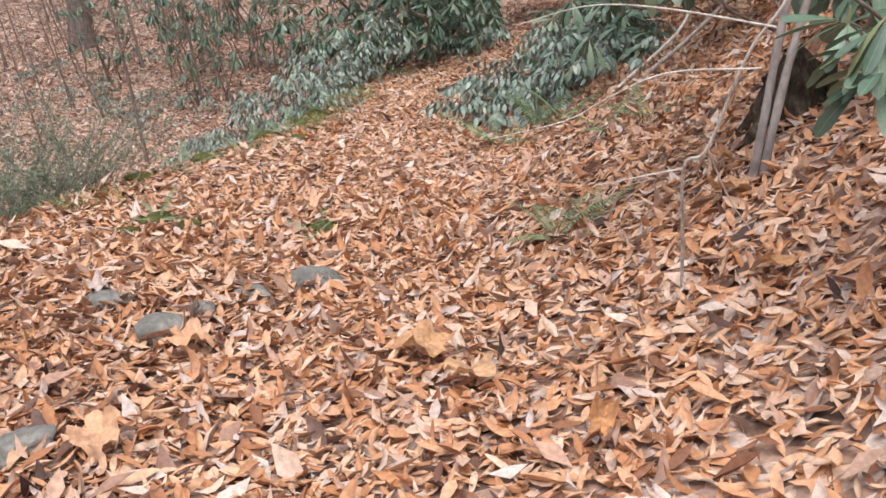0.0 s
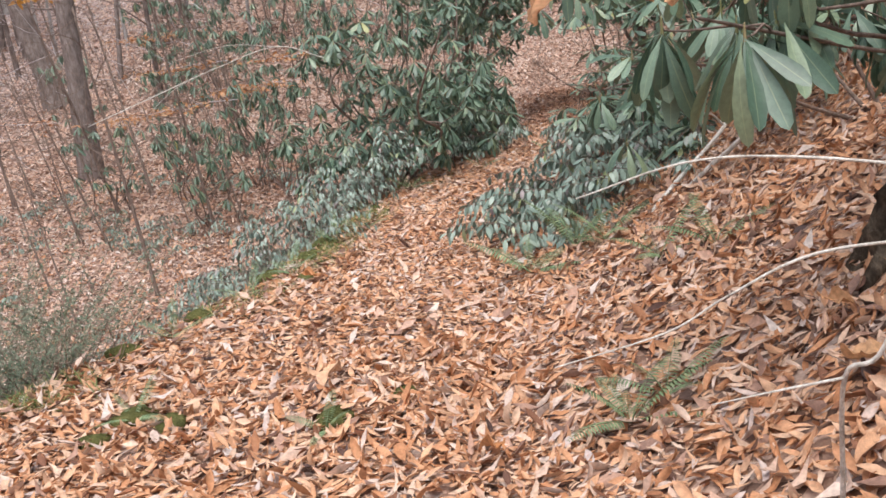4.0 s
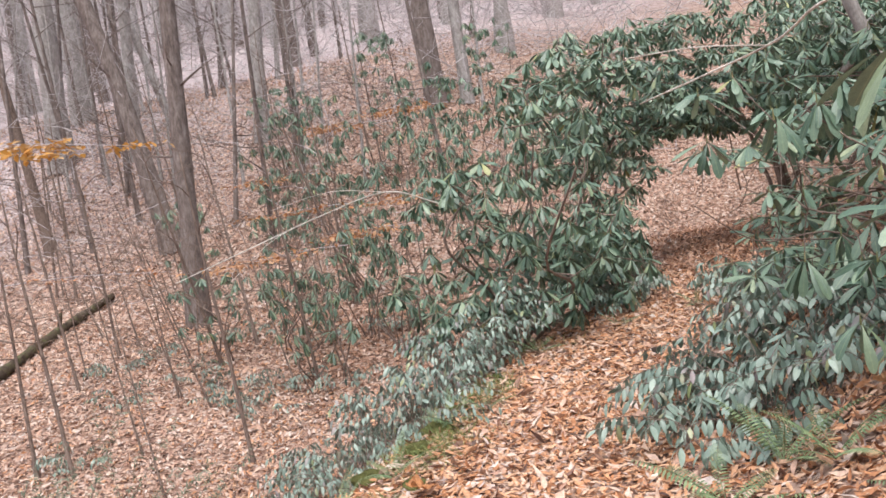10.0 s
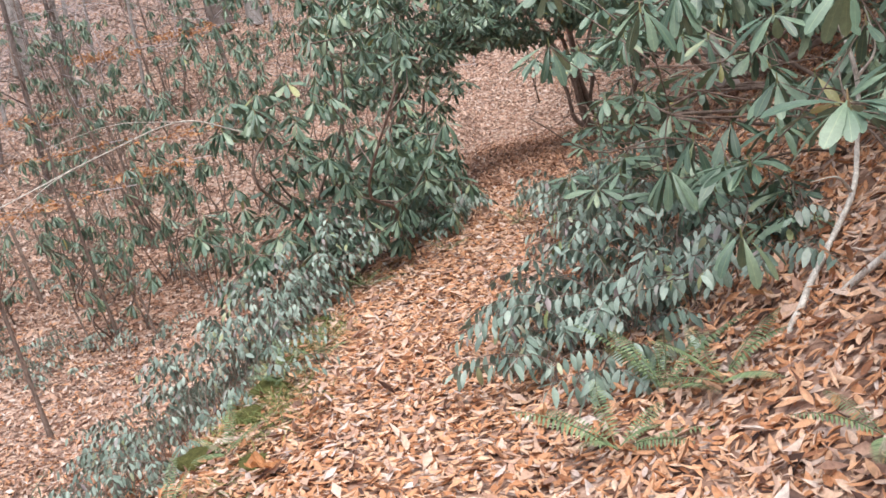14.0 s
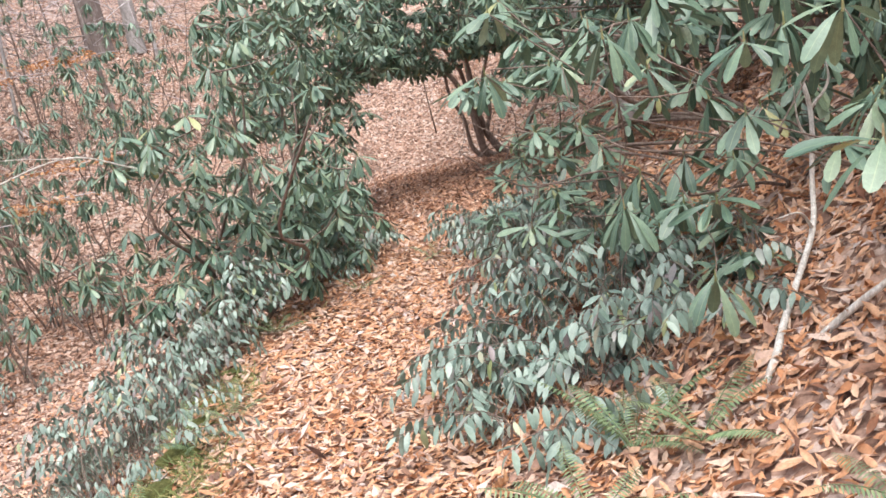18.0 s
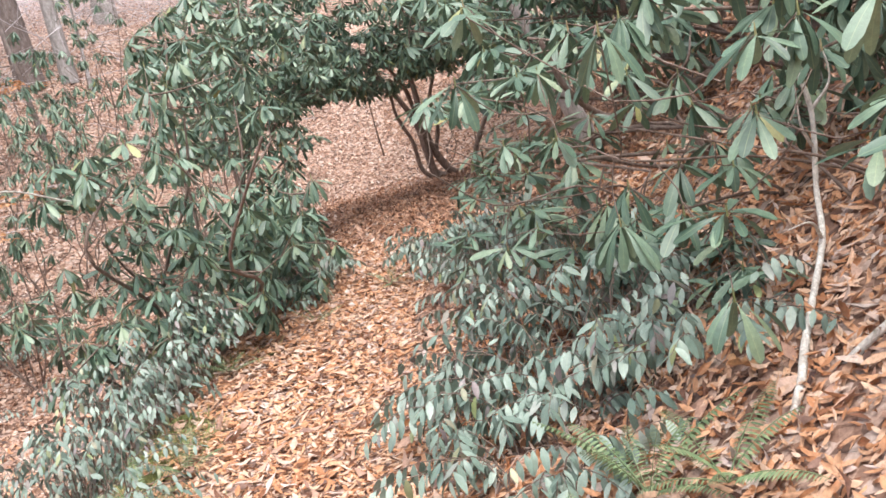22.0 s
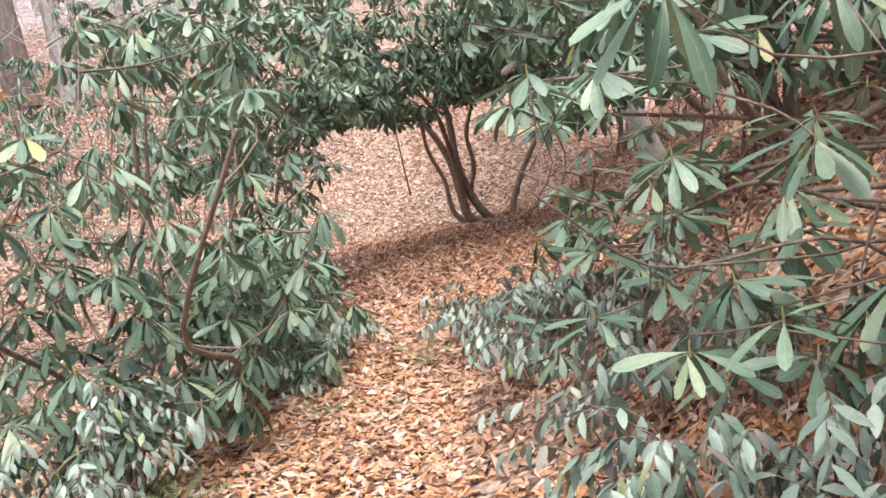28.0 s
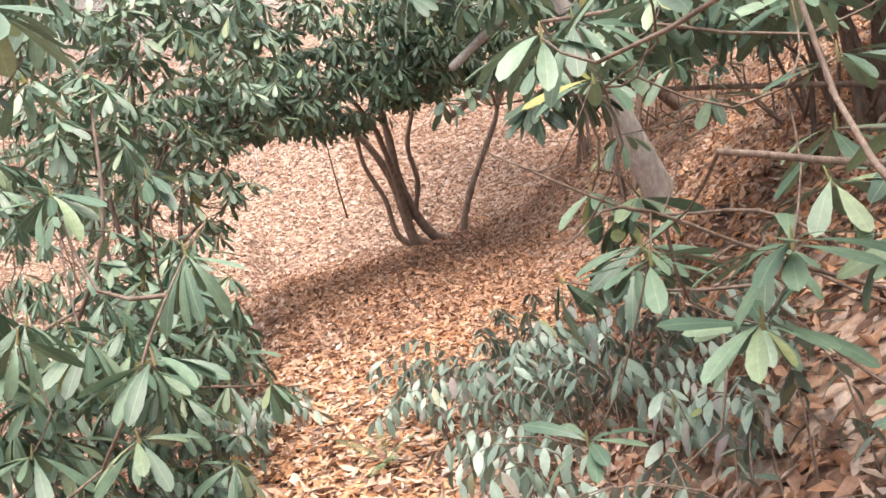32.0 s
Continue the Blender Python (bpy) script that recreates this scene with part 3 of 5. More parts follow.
def whorls(g, centers, axes, length, per=(8, 13), hang=(0.1, 0.9)):
    """Leaves in whorls round shoot tips: matrices and places. hang: how far the leaves bend from level to straight down."""
    M, O = [], []
    for c, ax in zip(centers, axes):
        n = g.integers(per[0], per[1] + 1)
        yaw0 = g.uniform(0, 6.28)
        down = g.uniform(*hang)
        yaw = yaw0 + np.arange(n) * 2.4 + g.normal(0, 0.2, n)
        pitch = -down * g.uniform(0.55, 1.15, n) + np.where(np.arange(n) < 2, 0.35 * max(0.0, 1 - down), 0.0) + g.normal(0, 0.14, n)
        size = length * g.uniform(0.7, 1.15, n)
        m = rotations(yaw, pitch, g.normal(0, 0.3, n), size)
        a = Vector(ax).normalized()
        if hang[0] > 0.89:
            a = Vector((0, 0, 1))
        tilt = np.array(Vector((0, 0, 1)).rotation_difference((a * 0.4 + Vector((0, 0, 1.2))).normalized()).to_matrix())
        M.append(tilt[None] @ m)
        O.append(np.repeat(np.array(c)[None], n, 0) + g.normal(0, 0.006, (n, 3)))
    return np.concatenate(M), np.concatenate(O)


def rhododendron(name, base, blobs, label, length=0.19, stems=5, singles=60, hang=(0.1, 0.9), seed=1, spread=0.35, radius=0.02, near=(0, 5, 1.4), per=(8, 13), tips=(), bark=None, leaves=None, lean=(0.0, 0.0), trunks=()):
    """A rhododendron: crooked stems that fork from the base, each shoot ending in a whorl of long leaves. blobs: (x, y, z, rx, ry, rz, whorls); tips: single whorls."""
    g = np.random.default_rng(seed)
    bark = bark or M_STEM
    bz = ground_z(base[0], base[1]) - 0.03
    root = thing(name, base[0], base[1], bz, label, "shrub", "rhododendrons")
    clumps = []
    for bx, by, bz_, rx, ry, rz, n in blobs:
        d = g.normal(size=(n, 3))
        d /= np.linalg.norm(d, axis=1)[:, None]
        p = np.array([bx, by, bz_]) + d * (g.uniform(0.35, 1.0, n) ** 0.5)[:, None] * np.array([rx, ry, rz])
        p[:, 2] = np.maximum(p[:, 2], height(p[:, 0], p[:, 1]) + 0.12)
        clumps.append((np.array([bx, by, bz_]), np.array([rx, ry, rz]), p, d * np.array([1, 1, 0.6])))
    if tips:
        p = np.array(tips, dtype=float)
        mid = p.mean(0)
        clumps.append((mid, np.abs(p - mid).max(0) + 0.05, p, np.tile([-0.15, -0.35, 1.0], (len(p), 1))))
    total = sum(len(c[2]) for c in clumps)
    order = 0
    twigs = Heap()
    heads = []
    for j, (line, r0, r1) in enumerate(trunks):
        line = [(x, y, ground_z(x, y) - 0.06 if z == 0 else z) for x, y, z in line]
        v, q, t = tube_piece(local(line, root), r0, r1, 10, 26, 0.07, r0 * 0.5, seed + j)
        link("trunk", mesh_arrays("trunk", v, [q, t], bark), root)
        heads.append(np.array(line[-2]))
    for mid, rad, p, _ in clumps:
        hubs = []
        for j in range(max(1, round(stems * len(p) / total))):
            foot = np.array([base[0], base[1], bz]) + np.append(g.normal(0, spread * 0.4, 2), 0)
            foot[2] = ground_z(foot[0], foot[1]) - 0.04
            if heads:
                foot = min(heads, key=lambda c: np.linalg.norm(c - mid))
            tip = mid + g.normal(0, 0.35, 3) * rad
            tip[2] = max(tip[2], foot[2] + 0.15)
            bend1 = foot + (tip - foot) * 0.35 + np.append(g.normal(0, spread * 0.5, 2), abs(g.normal(0, 0.12)))
            bend2 = foot + (tip - foot) * 0.7 + np.append(g.normal(0, spread * 0.5, 2), g.normal(0.05, 0.08))
            if name == "rhododendron_tree" and not heads:
                run, rise = (tip - foot) * np.array([1, 1, 0]), np.array([0, 0, tip[2] - foot[2]])
                bend1 = foot + run * 0.16 + rise * 0.38 + np.append(g.normal(0, spread * 0.3, 2), 0)
                bend2 = foot + run * 0.38 + rise * 0.78 + np.append(g.normal(0, spread * 0.4, 2), 0)
            bend1, bend2 = bend1 + 0.45 * np.array([*lean, 0.0]), bend2 + np.array([*lean, 0.0])
            pts = [foot, bend1, bend2, tip]
            v, q, t = tube_piece(local(pts, root), radius, radius * 0.45, 7, 14, 0.06, radius * 0.4, seed * 31 + order)
            link("stem", mesh_arrays("stem", v, [q, t], bark), root)
            hubs.append(curve_points(pts, 14)[6:])
            order += 1
        hubs = np.concatenate(hubs)
        far_off = np.sqrt(((p[:, None] - hubs[None]) ** 2).sum(2)).min(1)
        for c in p[np.argsort(far_off)]:
            h = hubs[np.argmin(((hubs - c) ** 2).sum(1) + g.uniform(0, 0.06, len(hubs)))]
            run = np.linalg.norm(c - h)
            m = (h + c) / 2 + g.normal(0, 0.08 * run + 0.01, 3) - np.array([0, 0, 0.12 * run])
            line = curve_points([h, m, c], 5)
            twigs.add(*tube_piece(local([h, m, c], root), min(radius * 0.4, 0.004 + 0.006 * run), 0.0028, 4, 5))
            hubs = np.vstack([hubs, line[1:4]])
    tagged(link("twig", twigs.mesh("twig", bark), root), kind="stuff")
    centers, axes = np.concatenate([c[2] for c in clumps]), np.concatenate([c[3] for c in clumps])
    if singles:
        buds = Heap()
        for c, ax in zip(local(centers, root), axes):
            up = np.array([*(0.3 * np.array(ax[:2])), 1.0])
            buds.add(*tube_piece([c - 0.012 * up, c + 0.012 * up, c + 0.036 * up], 0.0055, 0.002, 5, 5))
        tagged(link("bud", buds.mesh("bud", M_BUD), root, "pale green pointed buds"), kind="stuff")
    srt = np.argsort(((centers - np.array(near)) ** 2).sum(1))
    M, O = whorls(g, centers[srt], axes[srt], length, per, hang)
    leaves = leaves or (CROWN if name == "rhododendron_tree" and singles == 0 else RHODO)
    put_leaves(root, leaves, RHODO_MESH, M, O - np.array(root.location), g.integers(0, len(leaves), len(M)), singles, M_RHODO)
    return root


def doghobble(name, x, y, rx, ry, top, stems, label, length=0.1, singles=60, seed=1, group="doghobble bushes", lean=(0, 0)):
    """A low evergreen bush: arching stems with leaves hanging in two rows."""
    g = np.random.default_rng(seed)
    root = thing(name, x, y, ground_z(x, y) - 0.02, label, "bush", group)
    h = Heap()
    M, O = [], []
    for i in range(stems):
        a, r = g.uniform(0, 6.28), math.sqrt(g.uniform(0, 1))
        fx, fy = x + rx * r * math.cos(a), y + ry * r * math.sin(a)
        fz = ground_z(fx, fy) - 0.02
        hgt = top * g.uniform(0.5, 1.05)
        a2 = a + g.normal(0, 0.7)
        run = g.uniform(0.2, 0.45)
        pts = [(fx, fy, fz), (fx + run * 0.25 * math.cos(a2) + lean[0] * 0.3, fy + run * 0.25 * math.sin(a2) + lean[1] * 0.3, fz + hgt * 0.75),
               (fx + run * 0.75 * math.cos(a2) + lean[0], fy + run * 0.75 * math.sin(a2) + lean[1], fz + hgt), (fx + run * 1.2 * math.cos(a2) + lean[0] * 1.5, fy + run * 1.2 * math.sin(a2) + lean[1] * 1.5, fz + hgt * 0.85)]
        h.add(*tube_piece(local(pts, root), 0.004, 0.0015, 4, 7))
        n = int(g.integers(11, 18))
        c = curve_points(pts, n + 5)[4:-1]
        n = len(c)
        d = np.gradient(c, axis=0)
        yaw = np.arctan2(d[:, 1], d[:, 0]) - math.pi / 2 + np.where(np.arange(n) % 2, 0.95, -0.95) + g.normal(0, 0.25, n)
        M.append(rotations(yaw, -0.65 + g.normal(0, 0.28, n), g.normal(0, 0.3, n), length * g.uniform(0.7, 1.2, n)))
        O.append(c)
    tagged(link("stem", h.mesh("stem", M_STEM), root), kind="stuff")
    M, O = np.concatenate(M), np.concatenate(O)
    put_leaves(root, LEUCO, LEUCO_MESH, M, O - np.array(root.location), g.integers(0, len(LEUCO), len(M)), singles, M_LEUCO)
    return root


# the big rhododendron on the outer edge of the trail
rhododendron("rhododendron", (-1.0, 11.6), [(-1.1, 10.9, 1.6, 0.65, 0.5, 0.28, 23), (-0.65, 11.0, 1.0, 0.75, 0.6, 0.4, 39), (-0.2, 11.6, 0.75, 0.5, 0.6, 0.35, 35), (-0.3, 11.3, 2.2, 0.6, 0.5, 0.35, 19), (-1.6, 11.2, 0.6, 0.6, 0.6, 0.4, 22), (0.0, 12.8, 0.8, 0.45, 0.6, 0.5, 35), (-0.1, 12.3, 2.7, 0.7, 0.7, 0.4, 32), (-0.55, 10.9, 0.4, 0.6, 0.5, 0.3, 30), (-1.3, 10.6, 0.3, 0.5, 0.5, 0.3, 19), (0.15, 12.2, 0.4, 0.45, 0.6, 0.25, 30)],
             "tall dark green rhododendron on the trail's outer edge", 0.2, 12, 260, (0.2, 0.85), 3, 0.5, 0.02, per=(9, 13), tips=[(0.33, 10.34, 1.28), (0.19, 10.23, 1.04), (0.02, 10.74, 1.52), (0.05, 9.85, 1.85), (0.1, 10.5, 0.8), (-0.57, 10.25, 1.64), (-0.90, 10.14, 1.81), (0.09, 10.88, 2.25), (-0.64, 10.70, 2.35), (0.32, 11.69, 1.12), (-0.60, 10.73, 0.99), (-0.94, 10.39, 0.74), (-0.37, 10.86, 0.41), (-1.17, 9.92, 1.62), (0.67, 12.20, 0.52), (0.32, 11.50, 1.57),
                                                                                             (0.43, 12.05, 1.13), (0.19, 11.74, 0.84), (-0.08, 12.46, 1.56), (-0.40, 11.43, 1.06), (0.12, 12.67, 1.41), (-0.17, 11.21, 0.72), (0.47, 12.00, 0.62), (-0.15, 11.85, 1.07)])
rhododendron("rhododendron", (-0.1, 13.8), [(0.3, 13.7, 0.9, 0.5, 0.6, 0.55, 60), (-0.2, 14.2, 2.1, 0.7, 0.7, 0.6, 60), (0.6, 14.4, 0.5, 0.35, 0.5, 0.3, 40)],
             "rhododendron with drooping leaves beyond the first along the trail", 0.21, 6, 40, (0.2, 1.0), 33, 0.4, 0.02)
# the thicket on the uphill side
rhododendron("rhododendron", (2.6, 8.6), [(1.62, 7.9, 0.75, 0.3, 0.45, 0.18, 9), (1.75, 8.9, 0.95, 0.25, 0.5, 0.25, 4), (1.65, 8.4, 1.8, 0.5, 0.8, 0.22, 9), (2.6, 8.3, 1.8, 0.6, 0.9, 0.4, 12), (2.0, 8.7, 1.2, 0.4, 0.7, 0.35, 6)],
             "rhododendron leaning over the trail from the bank", 0.22, 7, 280, (0.0, 0.75), 5, 0.4, 0.016, tips=[(1.72, 10.44, 0.90), (2.01, 10.14, 0.90), (1.80, 9.31, 1.23), (1.75, 9.91, 0.75), (1.29, 9.95, 0.39), (1.49, 8.94, 1.27), (1.77, 9.54, 1.25), (1.57, 10.13, 1.01), (1.63, 8.48, 1.00), (1.41, 8.61, 1.67), (1.18, 8.87, 1.62), (1.29, 7.95, 1.3)])
rhododendron("rhododendron", (4.4, 11.0), [(1.8, 10.5, 1.0, 0.35, 0.4, 0.22, 7), (2.5, 11.0, 2.3, 0.8, 0.7, 0.35, 34), (3.6, 10.6, 2.7, 0.8, 0.9, 0.45, 38), (2.4, 12.2, 2.5, 0.8, 0.8, 0.35, 32), (2.75, 11.9, 1.9, 0.35, 0.5, 0.2, 12)],
             "rhododendron thicket over the leafy bank", 0.22, 7, 120, (0.1, 0.9), 6, 0.5, 0.016, tips=[(1.74, 10.1, 1.72), (1.69, 10.78, 1.66), (1.9, 10.5, 1.8), (2.14, 11.11, 1.85), (2.51, 11.37, 1.72), (2.21, 9.60, 1.6)])
rhododendron("rhododendron", (2.15, 7.35), [(1.55, 7.05, 0.5, 0.2, 0.25, 0.1, 5)], "small rhododendron with flat leaf whorls on the bank", 0.21, 2, 70, (-0.1, 0.6), 8, 0.12, 0.01, tips=[(1.48, 6.94, 0.51), (1.75, 6.8, 0.62), (1.51, 7.96, 0.89), (1.63, 7.43, 0.89), (1.84, 7.81, 1.14), (1.83, 7.22, 1.12), (1.6, 6.73, 0.64), (1.74, 7.33, 0.75)])
rhododendron("rhododendron", (3.0, 6.9), [(1.5, 6.8, 1.78, 0.45, 0.45, 0.12, 9), (2.3, 6.7, 1.8, 0.5, 0.6, 0.25, 26), (2.6, 7.2, 1.35, 0.5, 0.5, 0.3, 22)], "rhododendron on the bank with long leaves hanging over the trail", 0.215, 5, 200, (0.4, 1.15), 14, 0.3, 0.014, tips=[(1.07, 6.71, 1.76), (0.95, 8.0, 2.05), (1.1, 7.2, 1.78), (1.35, 6.1, 1.62)])
# near shrub whose branch reaches over the trail
# both blobs at height 2.75 are unseen crown, added to shade branch and verge
rhododendron("rhododendron", (2.2, 3.9), [(1.15, 3.7, 1.66, 0.35, 0.35, 0.13, 9), (1.5, 3.5, 1.5, 0.3, 0.3, 0.25, 9), (2.0, 4.4, 1.35, 0.4, 0.4, 0.25, 14), (1.5, 3.5, 2.75, 0.75, 0.8, 0.3, 50), (2.0, 2.3, 2.75, 0.7, 0.8, 0.3, 45)], "rhododendron branch with large drooping leaves over the trail", 0.235, 5, 200, (0.6, 1.2), 9, 0.2, 0.012, tips=[(0.42, 3.92, 1.68), (0.55, 3.69, 1.78), (0.95, 3.4, 1.62), (0.85, 3.7, 1.45), (0.7, 3.3, 1.74)], per=(9, 12))
rhododendron("rhododendron", (2.1, 3.7), [(1.0, 3.5, 1.45, 0.12, 0.12, 0.08, 3)], "rhododendron sprig with long glossy leaves hanging straight down", 0.27, 2, 60, (0.75, 1.3), 22, 0.12, 0.011, tips=[(0.6, 3.43, 1.42), (0.8, 3.4, 1.4), (0.74, 3.15, 1.38)], per=(11, 14))
rhododendron("rhododendron", (2.0, 2.3), [(1.18, 2.2, 1.2, 0.12, 0.2, 0.12, 3), (0.95, 1.95, 1.12, 0.06, 0.06, 0.05, 2)], "rhododendron sprig with broad green leaves beside the trail", 0.18, 2, 40, (0.2, 0.9), 19, 0.1, 0.01, tips=[(0.95, 2.09, 1.16), (0.97, 1.96, 1.06), (0.96, 1.9, 1.2)])
rhododendron("rhododendron", (2.1, 5.4), [(1.45, 5.4, 1.5, 0.25, 0.25, 0.12, 6), (1.9, 6.0, 1.35, 0.35, 0.4, 0.25, 16)], "rhododendron with pale leaf whorls reaching from the bank", 0.21, 2, 60, (0.0, 0.6), 12, 0.15, 0.012, tips=[(0.84, 5.05, 1.3), (1.24, 5.72, 1.21), (1.16, 6.37, 1.0), (1.26, 6.26, 1.32), (1.2, 5.6, 1.62), (1.68, 6.05, 1.34), (1.88, 6.64, 1.48)])
rhododendron("rhododendron", (2.3, 9.7), [(1.75, 9.3, 1.0, 0.25, 0.3, 0.2, 2)], "rhododendron with broad flat whorls over the doghobble", 0.205, 4, 140, (-0.1, 0.4), 15, 0.2, 0.008, tips=[(1.32, 9.71, 1.04), (1.37, 9.29, 1.07), (1.26, 9.28, 0.94), (1.24, 10.07, 0.53), (1.23, 9.69, 1.61), (1.08, 9.2, 1.62), (1.51, 10.12, 1.51), (1.46, 9.67, 1.63), (1.93, 10.33, 1.52), (2.27, 10.6, 1.4), (2.08, 10.95, 1.34), (1.83, 9.67, 1.58), (1.75, 9.48, 1.41), (1.28, 8.7, 1.27), (1.26, 8.77, 0.85)], per=(8, 11))
rhododendron("rhododendron", (2.0, 8.2), [(1.3, 8.2, 0.8, 0.25, 0.3, 0.2, 5)], "rhododendron sprays leaning out low over the trail", 0.2, 4, 140, (-0.1, 0.4), 16, 0.2, 0.008, tips=[(1.21, 8.52, 1.29), (0.81, 8.62, 1.62), (0.95, 8.72, 0.8), (1.0, 8.22, 0.75), (1.05, 7.85, 0.88), (1.15, 9.7, 1.59), (1.62, 7.07, 1.18)], per=(8, 11))
rhododendron("rhododendron", (2.2, 6.6), [(2.1, 7.4, 1.3, 0.35, 0.4, 0.2, 6), (1.7, 7.9, 1.5, 0.3, 0.4, 0.15, 4)], "rhododendron with light green drooping whorls above the doghobble", 0.21, 5, 220, (0.35, 1.0), 17, 0.2, 0.008, tips=[(1.33, 6.9, 1.14), (1.5, 6.78, 1.1), (0.95, 6.76, 0.99), (1.2, 6.71, 0.97), (0.77, 6.32, 1.69), (0.56, 6.96, 1.89), (1.0, 6.17, 0.76), (1.28, 7.26, 1.05), (1.1, 7.6, 1.63), (0.68, 7.57, 1.66), (1.22, 6.15, 1.58), (2.08, 7.98, 1.49), (2.2, 7.27, 1.2), (1.59, 8.25, 1.83)], per=(8, 12))
rhododendron("rhododendron", (3.9, 10.4), [(2.2, 10.5, 1.75, 0.5, 0.4, 0.2, 16), (2.9, 11.4, 1.95, 0.6, 0.5, 0.25, 22), (3.2, 10.1, 1.75, 0.5, 0.5, 0.3, 20), (2.5, 12.4, 1.75, 0.6, 0.5, 0.25, 20), (4.2, 12.6, 2.3, 0.7, 0.6, 0.4, 30)], "rhododendron with crooked limbs hanging over the leafy bank", 0.22, 6, 60, (0.2, 0.9), 18, 0.3, 0.018, per=(8, 12))
# arching shrub at the bend
# blobs at heights 4.9 and 4.3: unseen crown added to darken the bank behind
rhododendron("rhododendron_tree", (4.7, 21.6), [(3.0, 18.6, 2.7, 1.35, 1.1, 0.6, 210), (4.2, 18.8, 3.0, 1.2, 1.1, 0.7, 190), (4.7, 20.4, 2.9, 0.9, 0.7, 0.4, 80), (5.7, 19.4, 2.9, 0.9, 0.8, 0.4, 80), (4.1, 18.2, 2.65, 0.8, 0.7, 0.45, 70), (4.4, 17.6, 3.5, 1.3, 1.0, 0.4, 90), (3.0, 18.4, 3.9, 1.8, 1.3, 0.6, 130), (5.0, 20.0, 4.0, 1.2, 1.2, 0.8, 70), (5.3, 18.8, 3.2, 0.9, 0.9, 0.5, 60), (6.9, 22.6, 4.9, 2.2, 1.6, 0.5, 320), (6.2, 20.6, 4.3, 1.2, 1.2, 0.4, 160), (4.9, 19.2, 3.1, 0.9, 0.9, 0.6, 110)],
             "old arching rhododendron with bare crooked stems at the bend", 0.215, 10, 60, (0.1, 0.9), 10, 0.35, 0.03, per=(8, 12), trunks=[([(4.76, 21.6, 0.0), (4.52, 21.6, 0.38), (4.43, 21.55, 0.82), (4.32, 21.5, 1.39), (4.09, 21.4, 1.9), (3.69, 21.2, 2.43), (3.25, 20.7, 2.75), (2.8, 19.8, 3.0)], 0.1, 0.04),
                                                              ([(5.12, 21.6, 0.0), (4.87, 21.6, 0.34), (4.62, 21.6, 0.78), (4.46, 21.55, 1.36), (4.39, 21.4, 2.13), (4.26, 21.1, 2.62), (4.1, 20.3, 3.2)], 0.095, 0.045),
                                                              ([(4.45, 21.55, 0.7), (4.36, 21.4, 1.3), (4.22, 21.2, 1.85), (4.02, 20.9, 2.3), (3.5, 20.2, 2.8)], 0.06, 0.035),
                                                              ([(4.6, 21.75, 0.0), (4.3, 21.8, 0.5), (4.2, 21.7, 1.1), (3.95, 21.6, 1.7), (3.8, 21.3, 2.3), (3.3, 20.8, 3.0)], 0.05, 0.03),
                                                              ([(4.62, 21.6, 0.78), (4.75, 21.5, 1.3), (4.68, 21.4, 1.9), (4.85, 21.2, 2.5), (4.9, 20.8, 3.2)], 0.045, 0.03),
                                                              ([(5.39, 21.6, 0.0), (5.45, 21.6, 0.48), (5.71, 21.6, 1.01), (6.11, 21.6, 1.61), (6.47, 21.6, 2.23), (6.7, 21.9, 3.2)], 0.065, 0.035)])
rhododendron("rhododendron_tree", (0.2, 16.6), [(1.0, 15.4, 2.9, 0.8, 0.9, 0.45, 60), (0.2, 15.6, 3.2, 0.9, 0.9, 0.6, 60), (0.9, 16.0, 1.7, 0.5, 0.7, 0.5, 30), (1.6, 17.3, 2.6, 0.9, 1.0, 0.5, 90), (2.0, 18.0, 2.6, 0.9, 0.9, 0.5, 90), (1.0, 17.5, 2.3, 0.7, 0.9, 0.65, 70), (0.2, 16.8, 2.1, 0.7, 0.8, 0.65, 60), (1.6, 17.5, 3.6, 1.4, 1.2, 0.6, 110)], "tall rhododendron on the outer side arching over the trail", 0.215, 6, 20, (0.1, 0.9), 13, 0.4, 0.03)
# the tall thicket that roofs the bank, added mostly above the view for shade
for i, (hx, hy, ox, n) in enumerate([(5.6, 16.4, 1.2, 120), (4.6, 7.6, 0.7, 80), (4.2, 4.6, 0.9, 80), (5.6, 12.4, 0.8, 110), (3.8, 1.4, 0.9, 90), (6.4, 9.8, 0.6, 80), (7.2, 20.2, 0.8, 140), (3.4, 6.6, 0.8, 70), (3.8, 9.0, 0.5, 70), (3.8, 11.2, 0.9, 80)]):
    z = ground_z(hx, hy)
    rhododendron("rhododendron_tree", (hx, hy), [(hx - ox, hy, z + 2.6, 1.2, 1.3, 0.35, n), (hx + 0.2, hy + 0.4, z + 3.0, 1.2, 1.3, 0.45, n)], "tall rhododendron whose crown, added for shade, roofs the bank", 0.215, 4, 0, (0.1, 0.9), 70 + i, 0.3, 0.03)
for i, (hx, hy, n) in enumerate([(3.5, 8.9, 34), (3.6, 11.4, 36), (3.7, 7.2, 30), (4.2, 12.2, 34), (3.2, 5.4, 40), (4.4, 10.4, 26), (3.1, 3.4, 30), (5.6, 14.0, 60), (6.8, 16.6, 60), (6.4, 12.8, 60), (7.4, 18.6, 60)]):
    z = ground_z(hx, hy)
    rhododendron("rhododendron", (hx, hy), [(hx - 0.3, hy - 0.1, z + 1.1, 0.7, 0.8, 0.5, n), (hx + 0.3, hy, z + 1.9, 0.8, 0.9, 0.4, n)], "dense rhododendron in the dark thicket up the bank", 0.21, 5, 0, (0.2, 1.0), 90 + i, 0.3, 0.012)
